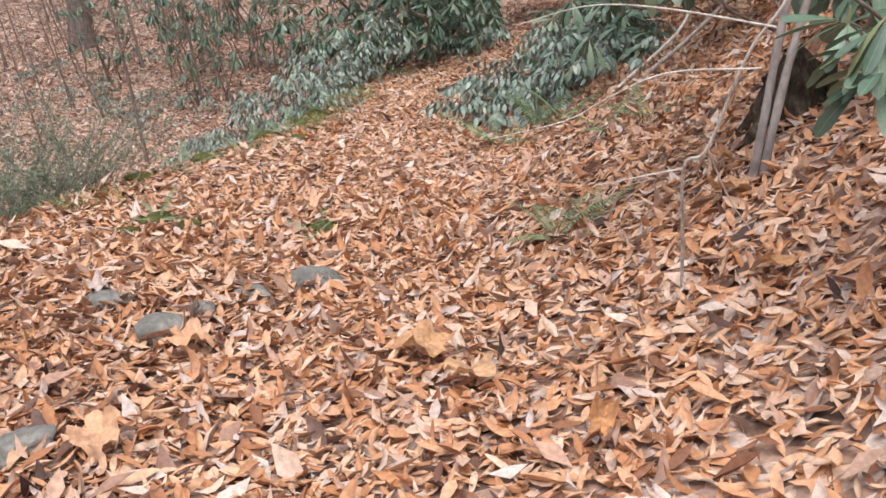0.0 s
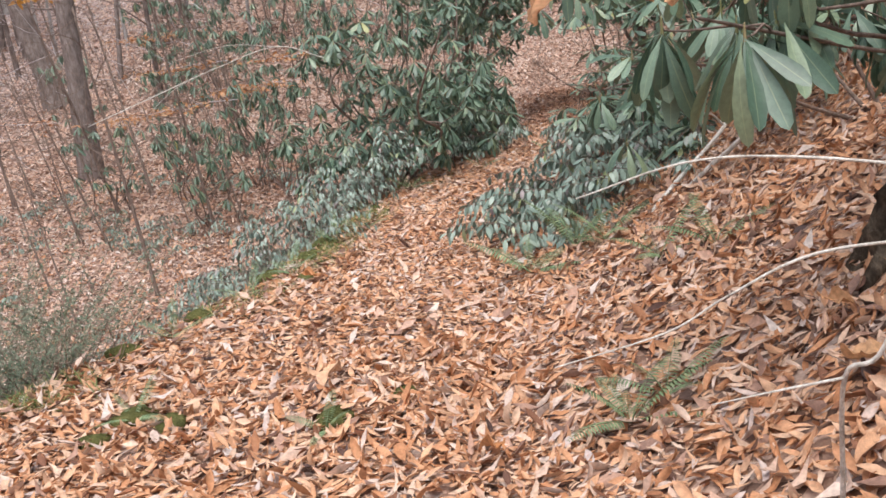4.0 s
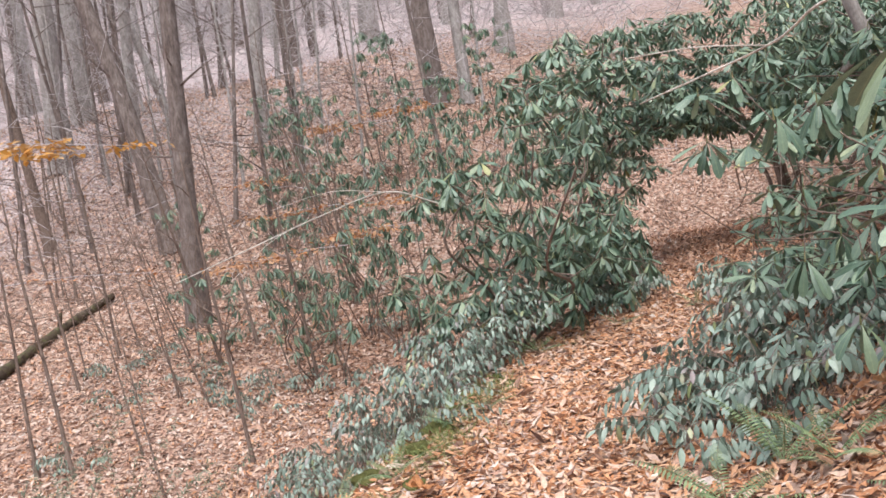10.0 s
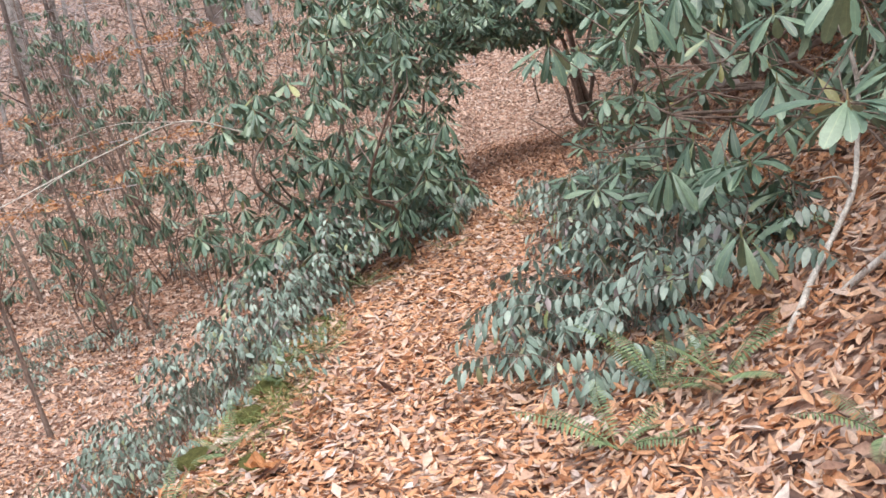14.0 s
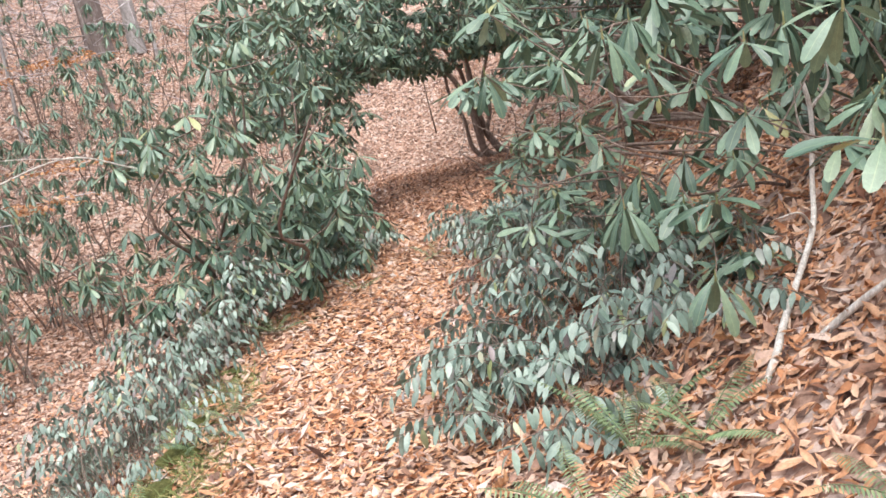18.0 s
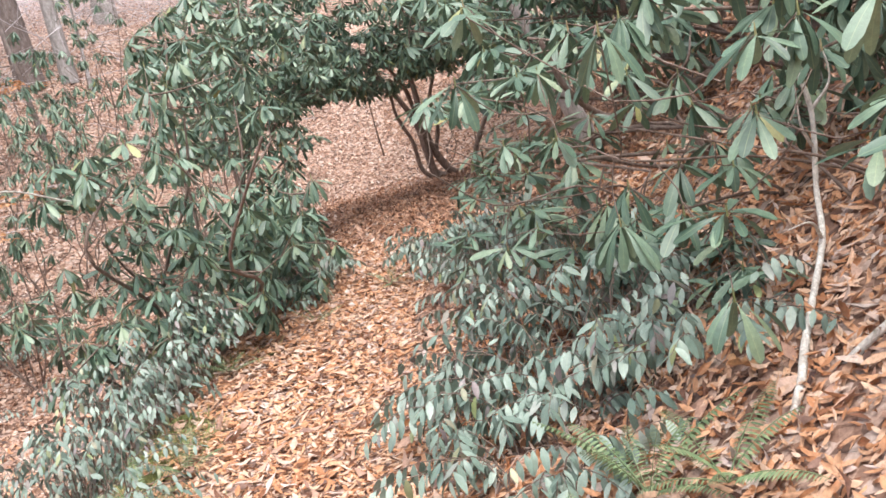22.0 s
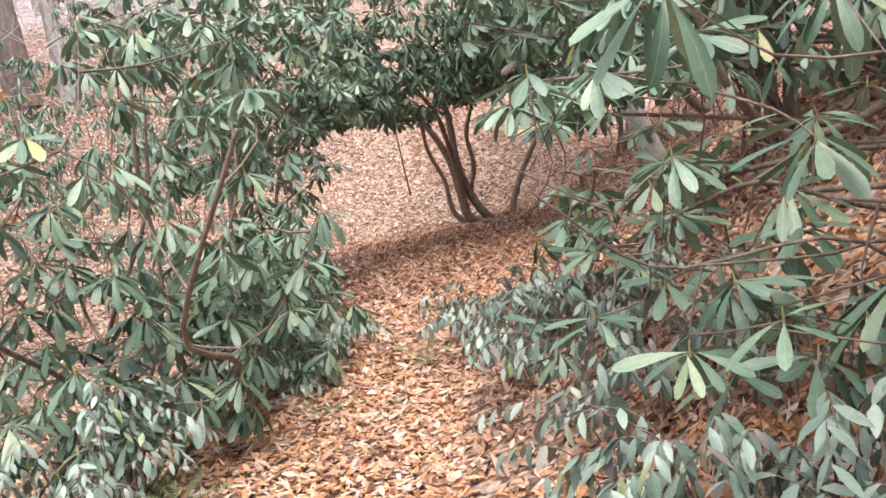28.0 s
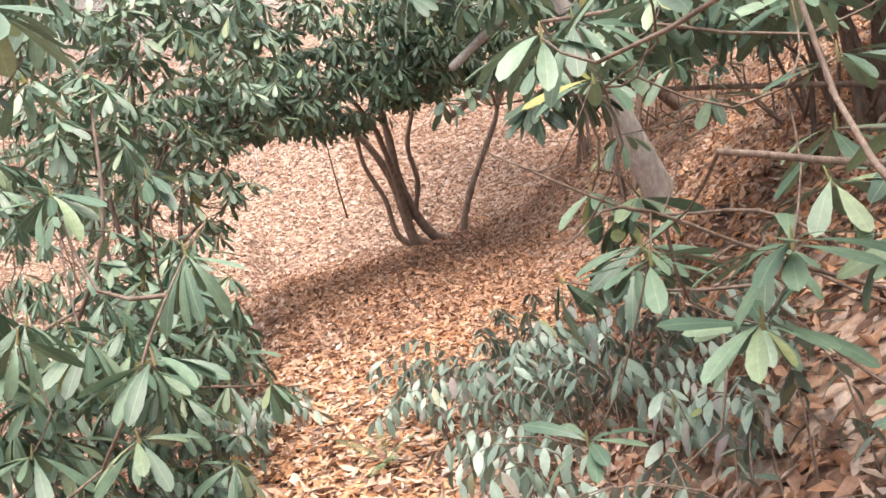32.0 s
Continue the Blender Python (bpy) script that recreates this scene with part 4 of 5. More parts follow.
# rhododendrons down in the hollow, their leaves rolled and hanging
for i, (hx, hy, top, n) in enumerate([(-4.3, 15.2, 1.7, 26), (-3.2, 16.2, 2.5, 30), (-5.4, 17.6, 2.2, 26), (-5.2, 21.0, 2.7, 40), (-3.0, 21.6, 2.8, 44), (-1.2, 18.0, 3.0, 44), (-2.0, 14.2, 1.6, 26), (-7.4, 24.5, 2.0, 30), (0.0, 22.5, 2.4, 40), (-6.4, 16.4, 1.5, 22), (-2.4, 19.6, 2.4, 44), (-4.2, 19.0, 2.2, 40), (-6.2, 22.6, 2.4, 40), (-4.4, 23.6, 2.8, 44), (-1.6, 23.6, 3.0, 44), (-8.6, 20.6, 1.6, 24), (-1.0, 16.0, 2.0, 36), (-3.0, 18.4, 2.6, 44), (-2.2, 21.8, 2.6, 44), (-3.8, 17.0, 1.8, 34), (-5.8, 19.4, 2.0, 34), (-4.9, 16.6, 1.5, 28), (-0.6, 20.0, 2.6, 44), (-7.0, 22.0, 1.8, 30)]):
    z = ground_z(hx, hy)
    top = top * (1.3 if hy > 18 else 1.0)
    rhododendron("rhododendron", (hx, hy), [(hx, hy, z + top * 0.85, 0.8, 0.65, top * 0.22, int(n * 0.62) + 1), (hx + 0.2, hy - 0.2, z + top * 0.5, 0.7, 0.55, top * 0.22, int(n * 0.4) + 1)],
                 "slender rhododendron in the hollow with rolled hanging leaves", 0.21, 6, 0, (0.8, 1.2), 40 + i, 0.4, 0.012, per=(10, 15), leaves=ROLLED)
# doghobble
for sx, sy, srx, sry, top, n, lean in [(0.95, 7.5, 0.5, 0.45, 0.42, 66, (-0.05, 0)), (1.25, 8.4, 0.45, 0.5, 0.46, 44, (-0.05, 0)), (1.5, 9.4, 0.3, 0.5, 0.38, 30, (-0.03, 0)), (1.8, 11.9, 0.42, 0.45, 0.5, 60, (0, 0)), (1.7, 10.7, 0.42, 0.45, 0.42, 56, (0, 0)), (0.6, 6.95, 0.32, 0.3, 0.24, 34, (-0.05, 0)), (0.5, 7.6, 0.3, 0.35, 0.32, 34, (-0.05, 0)), (1.3, 6.9, 0.4, 0.3, 0.25, 26, (0, 0)),
                                       (-1.85, 8.5, 0.65, 0.8, 0.36, 110, (0, 0)), (-1.65, 9.8, 0.6, 0.7, 0.68, 100, (0, 0)), (-1.2, 10.5, 0.5, 0.5, 0.8, 90, (0, 0)), (0.4, 13.2, 0.35, 0.6, 0.4, 40, (0, 0)), (-0.25, 12.1, 0.35, 0.5, 0.35, 34, (0, 0)), (-2.3, 7.3, 0.6, 0.6, 0.24, 70, (0, 0)), (-2.7, 8.6, 0.5, 0.5, 0.3, 34, (0, 0)), (-2.5, 9.9, 0.5, 0.6, 0.45, 44, (0, 0)), (-2.6, 6.3, 0.4, 0.4, 0.25, 24, (0, 0))]:
    doghobble("doghobble_bush", sx, sy, srx, sry, top, n, "low doghobble bush with glossy grey-green leaves beside the trail", 0.095 if sx > 0 else 0.08 if sy > 9.4 else 0.062, 120, int(100 * (sx + 5) + sy), lean=lean)


g = np.random.default_rng(61)
for i in range(16):
    hx, hy = g.uniform(-8.5, -3.0), g.uniform(9.5, 17.5)
    doghobble("doghobble_bush", hx, hy, 0.3, 0.3, 0.3, 12, "small straggling green bush in the leaf-strewn hollow", 0.08, 0, 700 + i)


# ---- trees ----
def tree(name, x, y, r, tall, lean, label, mat, seed, branches=6, group="bare trees", reach=(0.8, 2.2)):
    g = np.random.default_rng(seed)
    root = thing(name, x, y, ground_z(x, y) - 0.1, label, "tree", group)
    pts = [(0, 0, 0), (lean[0] * 0.35 + g.normal(0, r * 0.3), lean[1] * 0.35, tall * 0.35), (lean[0] * 0.7 + g.normal(0, r * 0.5), lean[1] * 0.7, tall * 0.7), (lean[0], lean[1], tall)]
    v, q, t = tube_piece(pts, r, r * 0.35, 12 if r > 0.05 else 6, 22, 0.05, r * 0.4, seed)
    link("trunk", mesh_arrays("trunk", v, [q, t], mat), root)
    c = curve_points(pts, 40)
    h = Heap()
    for i in range(branches):
        s = c[int(g.uniform(7, 38))]
        a, ln = g.uniform(0, 6.28), g.uniform(*reach)
        d = np.array([math.cos(a), math.sin(a), g.uniform(0.1, 0.8)])
        e = s + d * ln
        v, q, t = tube_piece([s, s + d * ln * 0.5 + g.normal(0, 0.05 * ln, 3), e], min(r * 0.3, 0.03), 0.004, 5, 8)
        link("branch", mesh_arrays("branch", v, [q, t], mat), root)
        for k in range(6):
            b = s + d * ln * g.uniform(0.3, 1)
            d2 = (d + g.normal(0, 0.5, 3)) * min(1.0, ln)
            h.add(*tube_piece([b, b + d2 * 0.3, b + d2 * 0.7 + g.normal(0, 0.05, 3)], min(r * 0.12, 0.007), 0.002, 3, 4))
    tagged(link("twig", h.mesh("twig", mat), root), kind="stuff")
    return root


TALL = "straight bare tree with grey bark standing in the hollow"
tree("tree", -7.57, 18.48, 0.19, 16, (0.6, 0.1), TALL, M_BARK, 1)
tree("tree", -13.7, 23.6, 0.13, 15, (-2.2, 0.1), "thin dark leaning tree without leaves", M_STEM, 2)
tree("tree", -9.9, 22.75, 0.24, 15, (-3.6, 0.3), "leaning tree with a mossy hollow base", M_BARK, 3)
tree("tree", -3.4, 27.0, 0.27, 17, (-0.6, 0), TALL, M_BARK, 4)
tree("tree", -2.55, 27.3, 0.17, 17, (-0.3, 0), TALL, M_PALE, 5)
tree("tree", -1.5, 31.5, 0.25, 17, (0.2, 0), "pale bare tree on the far slope", M_PALE, 6)
tree("tree", -8.7, 27.1, 0.2, 17, (1.2, 0), "pale bare tree on the far slope", M_PALE, 7)
tree("tree", -12.9, 27.5, 0.2, 17, (1.3, 0), "pale bare tree on the far slope", M_PALE, 8)
tree("tree", -11.6, 28.0, 0.13, 16, (-4.6, 0), "pale bare tree leaning over the hollow", M_PALE, 88)
proto = [tree("tree", -7.7, 40.5, 0.36, 22, (0.3, 0), "pale bare tree on the far slope", M_PALE, 9), tree("tree", -10.2, 36.0, 0.2, 19, (-0.8, 0), TALL, M_BARK, 10), tree("tree", -16.0, 33.0, 0.16, 17, (0.6, 0.3), TALL, M_BARK, 11)]
g = np.random.default_rng(21)
for i in range(46):
    tx, ty = g.uniform(-42, 12), g.uniform(36, 62)
    if i >= 36:
        tx, ty = g.uniform(-30, -6), g.uniform(27, 40)
    copy_thing(proto[i % 3], pose(tx, ty, ground_z(tx, ty) - 0.15, g.normal(0, 2), g.normal(0, 2), g.uniform(0, 360)))
thin = [tree("tree", -11.5, 25.0, 0.06, 10, (-0.6, 0.2), "thin young bare tree in the hollow", M_BARK, 31, 8), tree("tree", -6.6, 26.0, 0.045, 8, (0.4, 0.2), "thin young bare tree in the hollow", M_PALE, 32, 8)]
for i in range(60):
    tx, ty = g.uniform(-24, -2), g.uniform(21, 36)
    copy_thing(thin[i % 2], pose(tx, ty, ground_z(tx, ty) - 0.1, g.normal(0, 3), g.normal(0, 4), g.uniform(0, 360)))
tree("tree", 5.1, 15.2, 0.12, 8, (-3.0, -0.5), "pale leaning trunk among the rhododendrons on the bank", M_PALE, 12, 3)

# saplings
SAP = "slender bare sapling in the leaf litter"
saps = [tree("sapling", -4.56, 12.9, 0.03, 4.2, (-0.45, 0.1), SAP, M_STEM, 14, 8, "saplings", (0.3, 0.9)), tree("sapling", -8.7, 16.2, 0.014, 2.6, (-0.25, 0), SAP, M_STEM, 15, 6, "saplings", (0.3, 0.7)), tree("sapling", -6.28, 13.3, 0.016, 2.8, (-0.5, 0.1), SAP, M_STEM, 16, 7, "saplings", (0.3, 0.8))]
for i in range(70):
    tx, ty = g.uniform(-16, -3.6), g.uniform(14, 27)
    if i < 4:
        tx, ty = g.uniform(-8, -5), g.uniform(12, 16)
    copy_thing(saps[i % 3], pose(tx, ty, ground_z(tx, ty) - 0.05, g.normal(0, 4), g.normal(-2, 5), g.uniform(-60, 60)))

# far woods: thin trunks and a haze of bare twigs
far = Heap()
for i in range(330):
    tx, ty = g.uniform(-75, 30), g.uniform(44, 105)
    z, r, h = ground_z(tx, ty), g.uniform(0.08, 0.32), g.uniform(14, 24)
    far.add(*tube_piece([(tx, ty, z - 0.2), (tx + g.normal(0, 0.4), ty, z + h * 0.5), (tx + g.normal(0, 0.8), ty, z + h)], r, r * 0.4, 6, 5))
tagged(new("far_woods", far.mesh("far_woods", M_PALE)), "grey bare trunks of the woods on the far slope", "woods", kind="stuff")
haze = Heap()
crook = [tube_piece([(0, 0, 0), (0.06, 0.5, 0.03), (0, 1, 0)], 0.005, 0.0025, 3, 4), tube_piece([(0, 0, 0), (-0.08, 0.45, -0.05), (0.05, 1, 0.05)], 0.005, 0.002, 3, 4)]
for x0, x1, y0, y1, n, thick in ((-24, -4, 19, 30, 900, 1.5), (-5, 3, 24, 36, 800, 1.8), (-46, 8, 30, 50, 3800, 3.0), (-70, 14, 50, 90, 9000, 5.0)):
    tx, ty = g.uniform(x0, x1, n), g.uniform(y0, y1, n)
    z = height(tx, ty) + np.abs(g.normal(0, 3.4, n)) + 0.15
    ln = g.uniform(0.6, 2.0, n) * thick ** 0.5
    m = rotations(g.uniform(0, 6.28, n), g.uniform(-0.2, 1.2, n), g.uniform(0, 6.28, n), ln)
    m[:, :, [0, 2]] *= (thick * 1.1 / ln)[:, None, None]
    o = np.stack([tx, ty, z], 1)
    haze.copies(crook[0], m[::2], o[::2])
    haze.copies(crook[1], m[1::2], o[1::2])
tagged(new("bare_twigs", haze.mesh("bare_twigs", M_TWIG)), "haze of thin grey bare twigs in the woods", "twigs", kind="stuff")


# beech sprays that keep their leaves
BEECH = [leaf_piece(1.0, 0.5, 3, 0.5, 0.4, 0.3, 0.1), leaf_piece(1.0, 0.45, 3, 0.5, -0.3, 0.5, 0.1, 0.5)]


def spray(name, start, end, mat, leaves, length, label, seed, fan=0.5, r=0.006, thin=0.12):
    """A level branch of dry leaves."""
    gg = np.random.default_rng(seed)
    root = thing(name, *start, label, "branch", "sprays of dry leaves")
    a, b = np.zeros(3), np.array(end) - np.array(start)
    h = Heap()
    h.add(*tube_piece([a, b * 0.5 + np.array([0, 0, 0.06]), b], r, r * 0.3, 5, 10))
    M, O = [], []
    for k in range(max(3, leaves // 9)):
        s = b * gg.uniform(0.25, 1) + np.array([0, 0, 0.03])
        e = s + b / np.linalg.norm(b) * gg.uniform(0.1, 0.4) + np.array([*gg.normal(0, fan, 2), gg.normal(0, thin)])
        h.add(*tube_piece([s, (s + e) / 2 + gg.normal(0, 0.02, 3), e], r * 0.3, r * 0.15, 3, 4))
        n = 9
        f = gg.uniform(0.2, 1, n)[:, None]
        O.append(s + (e - s) * f)
        M.append(rotations(gg.uniform(0, 6.28, n), gg.normal(-0.2, 0.3, n), gg.normal(0, 0.4, n), length * gg.uniform(0.7, 1.2, n)))
    tagged(link("twig", h.mesh("twig", M_TWIG), root), kind="stuff")
    hh = Heap()
    M, O = np.concatenate(M), np.concatenate(O)
    hh.copies(BEECH[0], M[::2], O[::2])
    hh.copies(BEECH[1], M[1::2], O[1::2])
    tagged(link("foliage", hh.mesh("foliage", mat), root), kind="stuff")


GOLD = "spray of golden beech leaves on a bare branch"
spray("beech_branch", (-6.4, 9.6, 2.6), (-4.3, 10.4, 2.45), M_GOLD, 150, 0.09, GOLD, 1, 0.2, 0.008, 0.06)
spray("beech_branch", (-6.6, 9.2, 2.3), (-4.5, 9.2, 2.35), M_GOLD, 130, 0.09, GOLD, 2, 0.2, 0.008, 0.06)
spray("beech_branch", (-8.8, 14.0, 1.1), (-6.2, 14.6, 1.0), M_DEAD, 90, 0.1, "spray of pale brown beech leaves low in the hollow", 3, 0.4, 0.008, 0.08)
for i, (bx, by, bz, n) in enumerate([(-4.6, 15.6, 0.9, 90), (-3.6, 16.4, 1.1, 90), (-5.2, 18.5, 1.6, 90), (-4.8, 21.4, 3.4, 110), (-3.3, 22.4, 3.7, 110), (-6.2, 21.0, 2.4, 90), (-2.6, 17.5, 1.6, 80)]):
    spray("beech_branch", (bx + 0.9, by + 0.3, bz + 0.12), (bx - 0.8, by, bz), M_ORANGE, int(n * 2.8), 0.1, "layered spray of orange beech leaves on a low branch", 10 + i, 0.45, 0.008, 0.05)


# ---- the uphill verge: bare stems, sticks, stump ----
def bare_stem(name, points, r0, r1, mat, label, twigs=(), category="branch", twin=()):
    root = thing(name, *points[0], label, category, "bare stems")
    v, q, t = tube_piece(local(points, root), r0, r1, 8, 6 * len(points), 0.05)
    link("stem", mesh_arrays("stem", v, [q, t], mat), root)
    if twin:
        v, q, t = tube_piece(local(twin, root), r0 * 0.95, r1 * 0.9, 8, 6 * len(twin), 0.05, 0, 4)
        link("stem", mesh_arrays("stem", v, [q, t], mat), root)
    for pts in twigs:
        v, q, t = tube_piece(local(pts, root), r1 * 0.9, 0.0015, 5, 5 * len(pts), 0.05)
        link("twig", mesh_arrays("twig", v, [q, t], mat), root)
    return root


bare_stem("bare_shrub", [(1.17, 3.31, 0.22), (1.18, 3.22, 0.64), (1.2, 3.21, 0.91), (1.23, 3.17, 1.35), (1.3, 3.2, 1.9)], 0.019, 0.014, M_PALE, "bare shrub with smooth grey twin stems in the leaf litter", category="shrub",
          twin=[(1.21, 3.33, 0.22), (1.21, 3.2, 0.64), (1.25, 3.19, 0.95), (1.31, 3.15, 1.35), (1.42, 3.2, 1.9)])
bare_stem("bare_branch", [(0.79, 2.74, 0.14), (0.76, 2.66, 0.4), (0.71, 2.53, 0.71), (0.76, 2.48, 0.78), (0.83, 2.4, 1.06), (0.9, 2.33, 1.22), (0.97, 2.3, 1.5)], 0.0055, 0.004, M_WHITE, "thin pale bare branch arching over the leaves",
          [[(0.71, 2.53, 0.71), (0.6, 2.57, 0.68), (0.47, 2.62, 0.64)], [(0.86, 2.38, 1.02), (0.61, 2.4, 1.01), (0.45, 2.42, 0.94), (0.34, 2.43, 0.88), (0.13, 2.44, 0.83)], [(0.88, 2.35, 1.13), (0.6, 2.42, 1.18), (0.4, 2.45, 1.19), (0.2, 2.48, 1.14)], [(0.76, 2.48, 0.78), (0.86, 2.56, 0.61), (0.94, 2.56, 0.5)]])
bare_stem("leaning_stick", [(1.12, 6.3, 0.14), (1.38, 6.06, 0.51), (1.59, 5.83, 0.77), (1.9, 5.5, 1.2)], 0.018, 0.012, M_WHITE, "pale dead stick leaning against the bank")
bare_stem("lichened_stem", [(1.09, 6.11, 0.15), (1.13, 6.13, 0.33), (1.22, 6.19, 0.41), (1.32, 6.28, 0.48), (1.48, 6.41, 0.58), (1.72, 6.6, 0.75), (1.85, 6.75, 0.93), (1.88, 6.75, 1.24), (1.85, 6.8, 1.5)], 0.019, 0.01, M_WHITE, "crooked stem with white lichen on the leafy bank",
          [[(1.86, 6.75, 1.1), (1.78, 6.7, 1.2), (1.74, 6.65, 1.36)], [(1.88, 6.75, 1.24), (1.95, 6.7, 1.36), (1.93, 6.72, 1.55)], [(1.72, 6.6, 0.75), (1.6, 6.5, 0.85), (1.45, 6.45, 0.86)]], "shrub")
bare_stem("leaning_limb", [(7.6, 18.1, ground_z(7.6, 18.1) - 0.05), (6.6, 18.0, 2.3), (5.47, 18.0, 2.4), (4.8, 18.0, 2.25), (4.19, 18.0, 2.0)], 0.085, 0.04, M_STEM, "thick reddish limb arching down from the bank")
bare_stem("leaning_limb", [(8.8, 18.4, ground_z(8.8, 18.4) - 0.05), (7.7, 17.9, 4.6), (6.0, 17.3, 3.75), (4.74, 17.0, 2.97), (3.92, 17.0, 2.45)], 0.09, 0.05, M_PALE, "pale grey limb arching over the bend from the bank")
bare_stem("crooked_branch", [(3.6, 9.6, 1.5), (3.0, 9.8, 1.25), (2.55, 9.7, 1.25), (2.2, 9.6, 1.5), (2.0, 9.5, 1.9)], 0.03, 0.02, M_STEM, "crooked bare rhododendron limb over the bank")
bare_stem("dead_twig", [(3.92, 23.4, 0.9), (3.75, 22.9, 1.6), (3.6, 22.4, 2.4)], 0.02, 0.012, M_STEM, "thin dead upright twig before the leafy bank", [[(3.8, 23.2, 1.2), (4.1, 23.0, 1.5)]])

bare_stem("bare_branch", [(-1.35, 10.3, 1.5), (-1.75, 9.95, 1.66), (-2.35, 9.8, 1.52), (-3.0, 9.55, 1.3), (-3.6, 9.4, 1.1)], 0.007, 0.004, M_WHITE, "long pale bare branch reaching over the hollow", [[(-1.75, 9.95, 1.66), (-2.2, 9.7, 1.72), (-2.7, 9.5, 1.62)], [(-2.35, 9.8, 1.52), (-2.8, 9.7, 1.35), (-3.2, 9.5, 1.0)]])
# rotten stump in the bank
g = np.random.default_rng(77)
sx, sy = 1.55, 3.8
stump = thing("rotten_stump", sx, sy, ground_z(sx, sy) - 0.1, "dark rotten stump half sunk in the leafy bank", "stump")
v, q, t = tube_piece([(0.02, 0.02, -0.05), (0, 0, 0.12), (-0.01, 0, 0.24)], 0.19, 0.13, 18, 9, 0.1, 0.05, 5)
link("stump_body", mesh_arrays("stump_body", v, [q, t], M_ROT), stump)
for k in range(16):
    a, r = k * 0.39 + g.normal(0, 0.1), g.uniform(0.10, 0.17)
    x0, y0 = r * math.cos(a), r * math.sin(a)
    top = g.uniform(0.16, 0.36)
    v, q, t = tube_piece([(x0 * 1.25, y0 * 1.25, -0.05), (x0, y0, top * 0.5), (x0 * 0.9 + g.normal(0, 0.01), y0 * 0.9, top)], g.uniform(0.03, 0.05), 0.008, 6, 7, 0.18, 0.01, k)
    link("splinter", mesh_arrays("splinter", v, [q, t], M_ROT), stump)
for k in range(4):
    a = 3.6 + k * 0.8
    v, q, t = tube_piece([(0.12 * math.cos(a), 0.12 * math.sin(a), 0.15), (0.22 * math.cos(a), 0.22 * math.sin(a), 0.05), (0.32 * math.cos(a), 0.32 * math.sin(a), -0.06)], 0.045, 0.02, 8, 9, 0.12, 0, k)
    link("root", mesh_arrays("root", v, [q, t], M_ROT), stump)

# log in the hollow
log = thing("fallen_log", -10.5, 17.5, ground_z(-10.5, 17.5), "mossy fallen log lying in the hollow", "log")
ends = [np.array([x, y, ground_z(x, y) + 0.1]) for x, y in ((-10.4, 14.8), (-10.45, 16.6), (-10.5, 18.4), (-10.5, 20.6))]
v, q, t = tube_piece(local(ends, log), 0.12, 0.07, 14, 34, 0.10, 0, 3)
link("log_body", mesh_arrays("log_body", v, [q, t], M_LOG), log)
v, q, t = tube_piece(local([ends[2], ends[2] + np.array([0.15, -0.1, 0.35])], log), 0.05, 0.03, 7, 4, 0.05)
link("branch_stub", mesh_arrays("branch_stub", v, [q, t], M_LOG), log)


# ---- ferns, moss, stones, grass ----
def frond_piece(length, width, pinnae, arch):
    """A fern frond: an arching stalk with a row of narrow leaflets on each side."""
    h = Heap()
    s = np.linspace(0, 1, 12)
    line = np.stack([np.zeros(12), length * s * np.cos(arch * s * 0.5), length * (0.55 * s - arch * 0.45 * s * s)], 1)
    h.add(*tube_piece(line, 0.003, 0.001, 4, 12))
    leaflet = leaf_piece(1.0, 0.22, 2, 0.3, 0.4, 0.1, 0.1)
    for side in (-1, 1):
        f = np.linspace(0.16, 0.98, pinnae)
        c = np.stack([np.zeros(pinnae), np.interp(f, s, line[:, 1]), np.interp(f, s, line[:, 2])], 1)
        size = width / 2 * np.sin(np.pi * np.clip(f * 0.85 + 0.12, 0, 1)) ** 0.6
        h.copies(leaflet, rotations(np.full(pinnae, -side * 1.35), np.full(pinnae, -0.12), np.zeros(pinnae), size), c)
    return h


FRONDS = [frond_piece(0.46, 0.12, 20, 0.7).mesh("frond", M_FERN), frond_piece(0.38, 0.105, 18, 0.9).mesh("frond", M_FERN)]


def fern(x, y, n, size, seed, span=6.28, start=0.0):
    gg = np.random.default_rng(seed)
    root = thing("fern", x, y, ground_z(x, y), "green evergreen fern with spreading fronds in the leaves", "fern", "ferns")
    for k in range(n):
        ob = new("frond", FRONDS[k % 2])
        ob.parent = root
        ob.matrix_basis = pose(0, 0, 0.02, gg.normal(16, 14), gg.normal(0, 12), math.degrees(start + span * k / n) + gg.normal(0, 12)) @ Matrix.Diagonal((*[size * gg.uniform(0.8, 1.15)] * 3, 1))
    return root


for fx, fy, n, size in [(0.47, 3.62, 8, 0.75), (0.62, 3.75, 5, 0.7), (-1.53, 4.37, 5, 0.6), (-0.64, 4.0, 4, 0.45), (0.34, 6.0, 8, 0.95), (0.66, 6.35, 9, 1.0), (0.82, 6.1, 7, 0.9), (0.95, 5.2, 5, 0.8), (1.15, 4.9, 5, 0.8), (-1.15, 8.2, 6, 0.7), (-0.95, 8.5, 6, 0.75), (-1.35, 9.4, 7, 0.8), (-1.35, 7.1, 5, 0.6), (-0.6, 10.4, 6, 0.7), (0.2, 11.2, 5, 0.6), (-1.75, 5.6, 5, 0.6), (1.1, 12.0, 6, 0.7), (-1.5, 6.4, 5, 0.6)]:
    fern(fx, fy, n, size, int(fx * 50 + fy * 90 + 500))


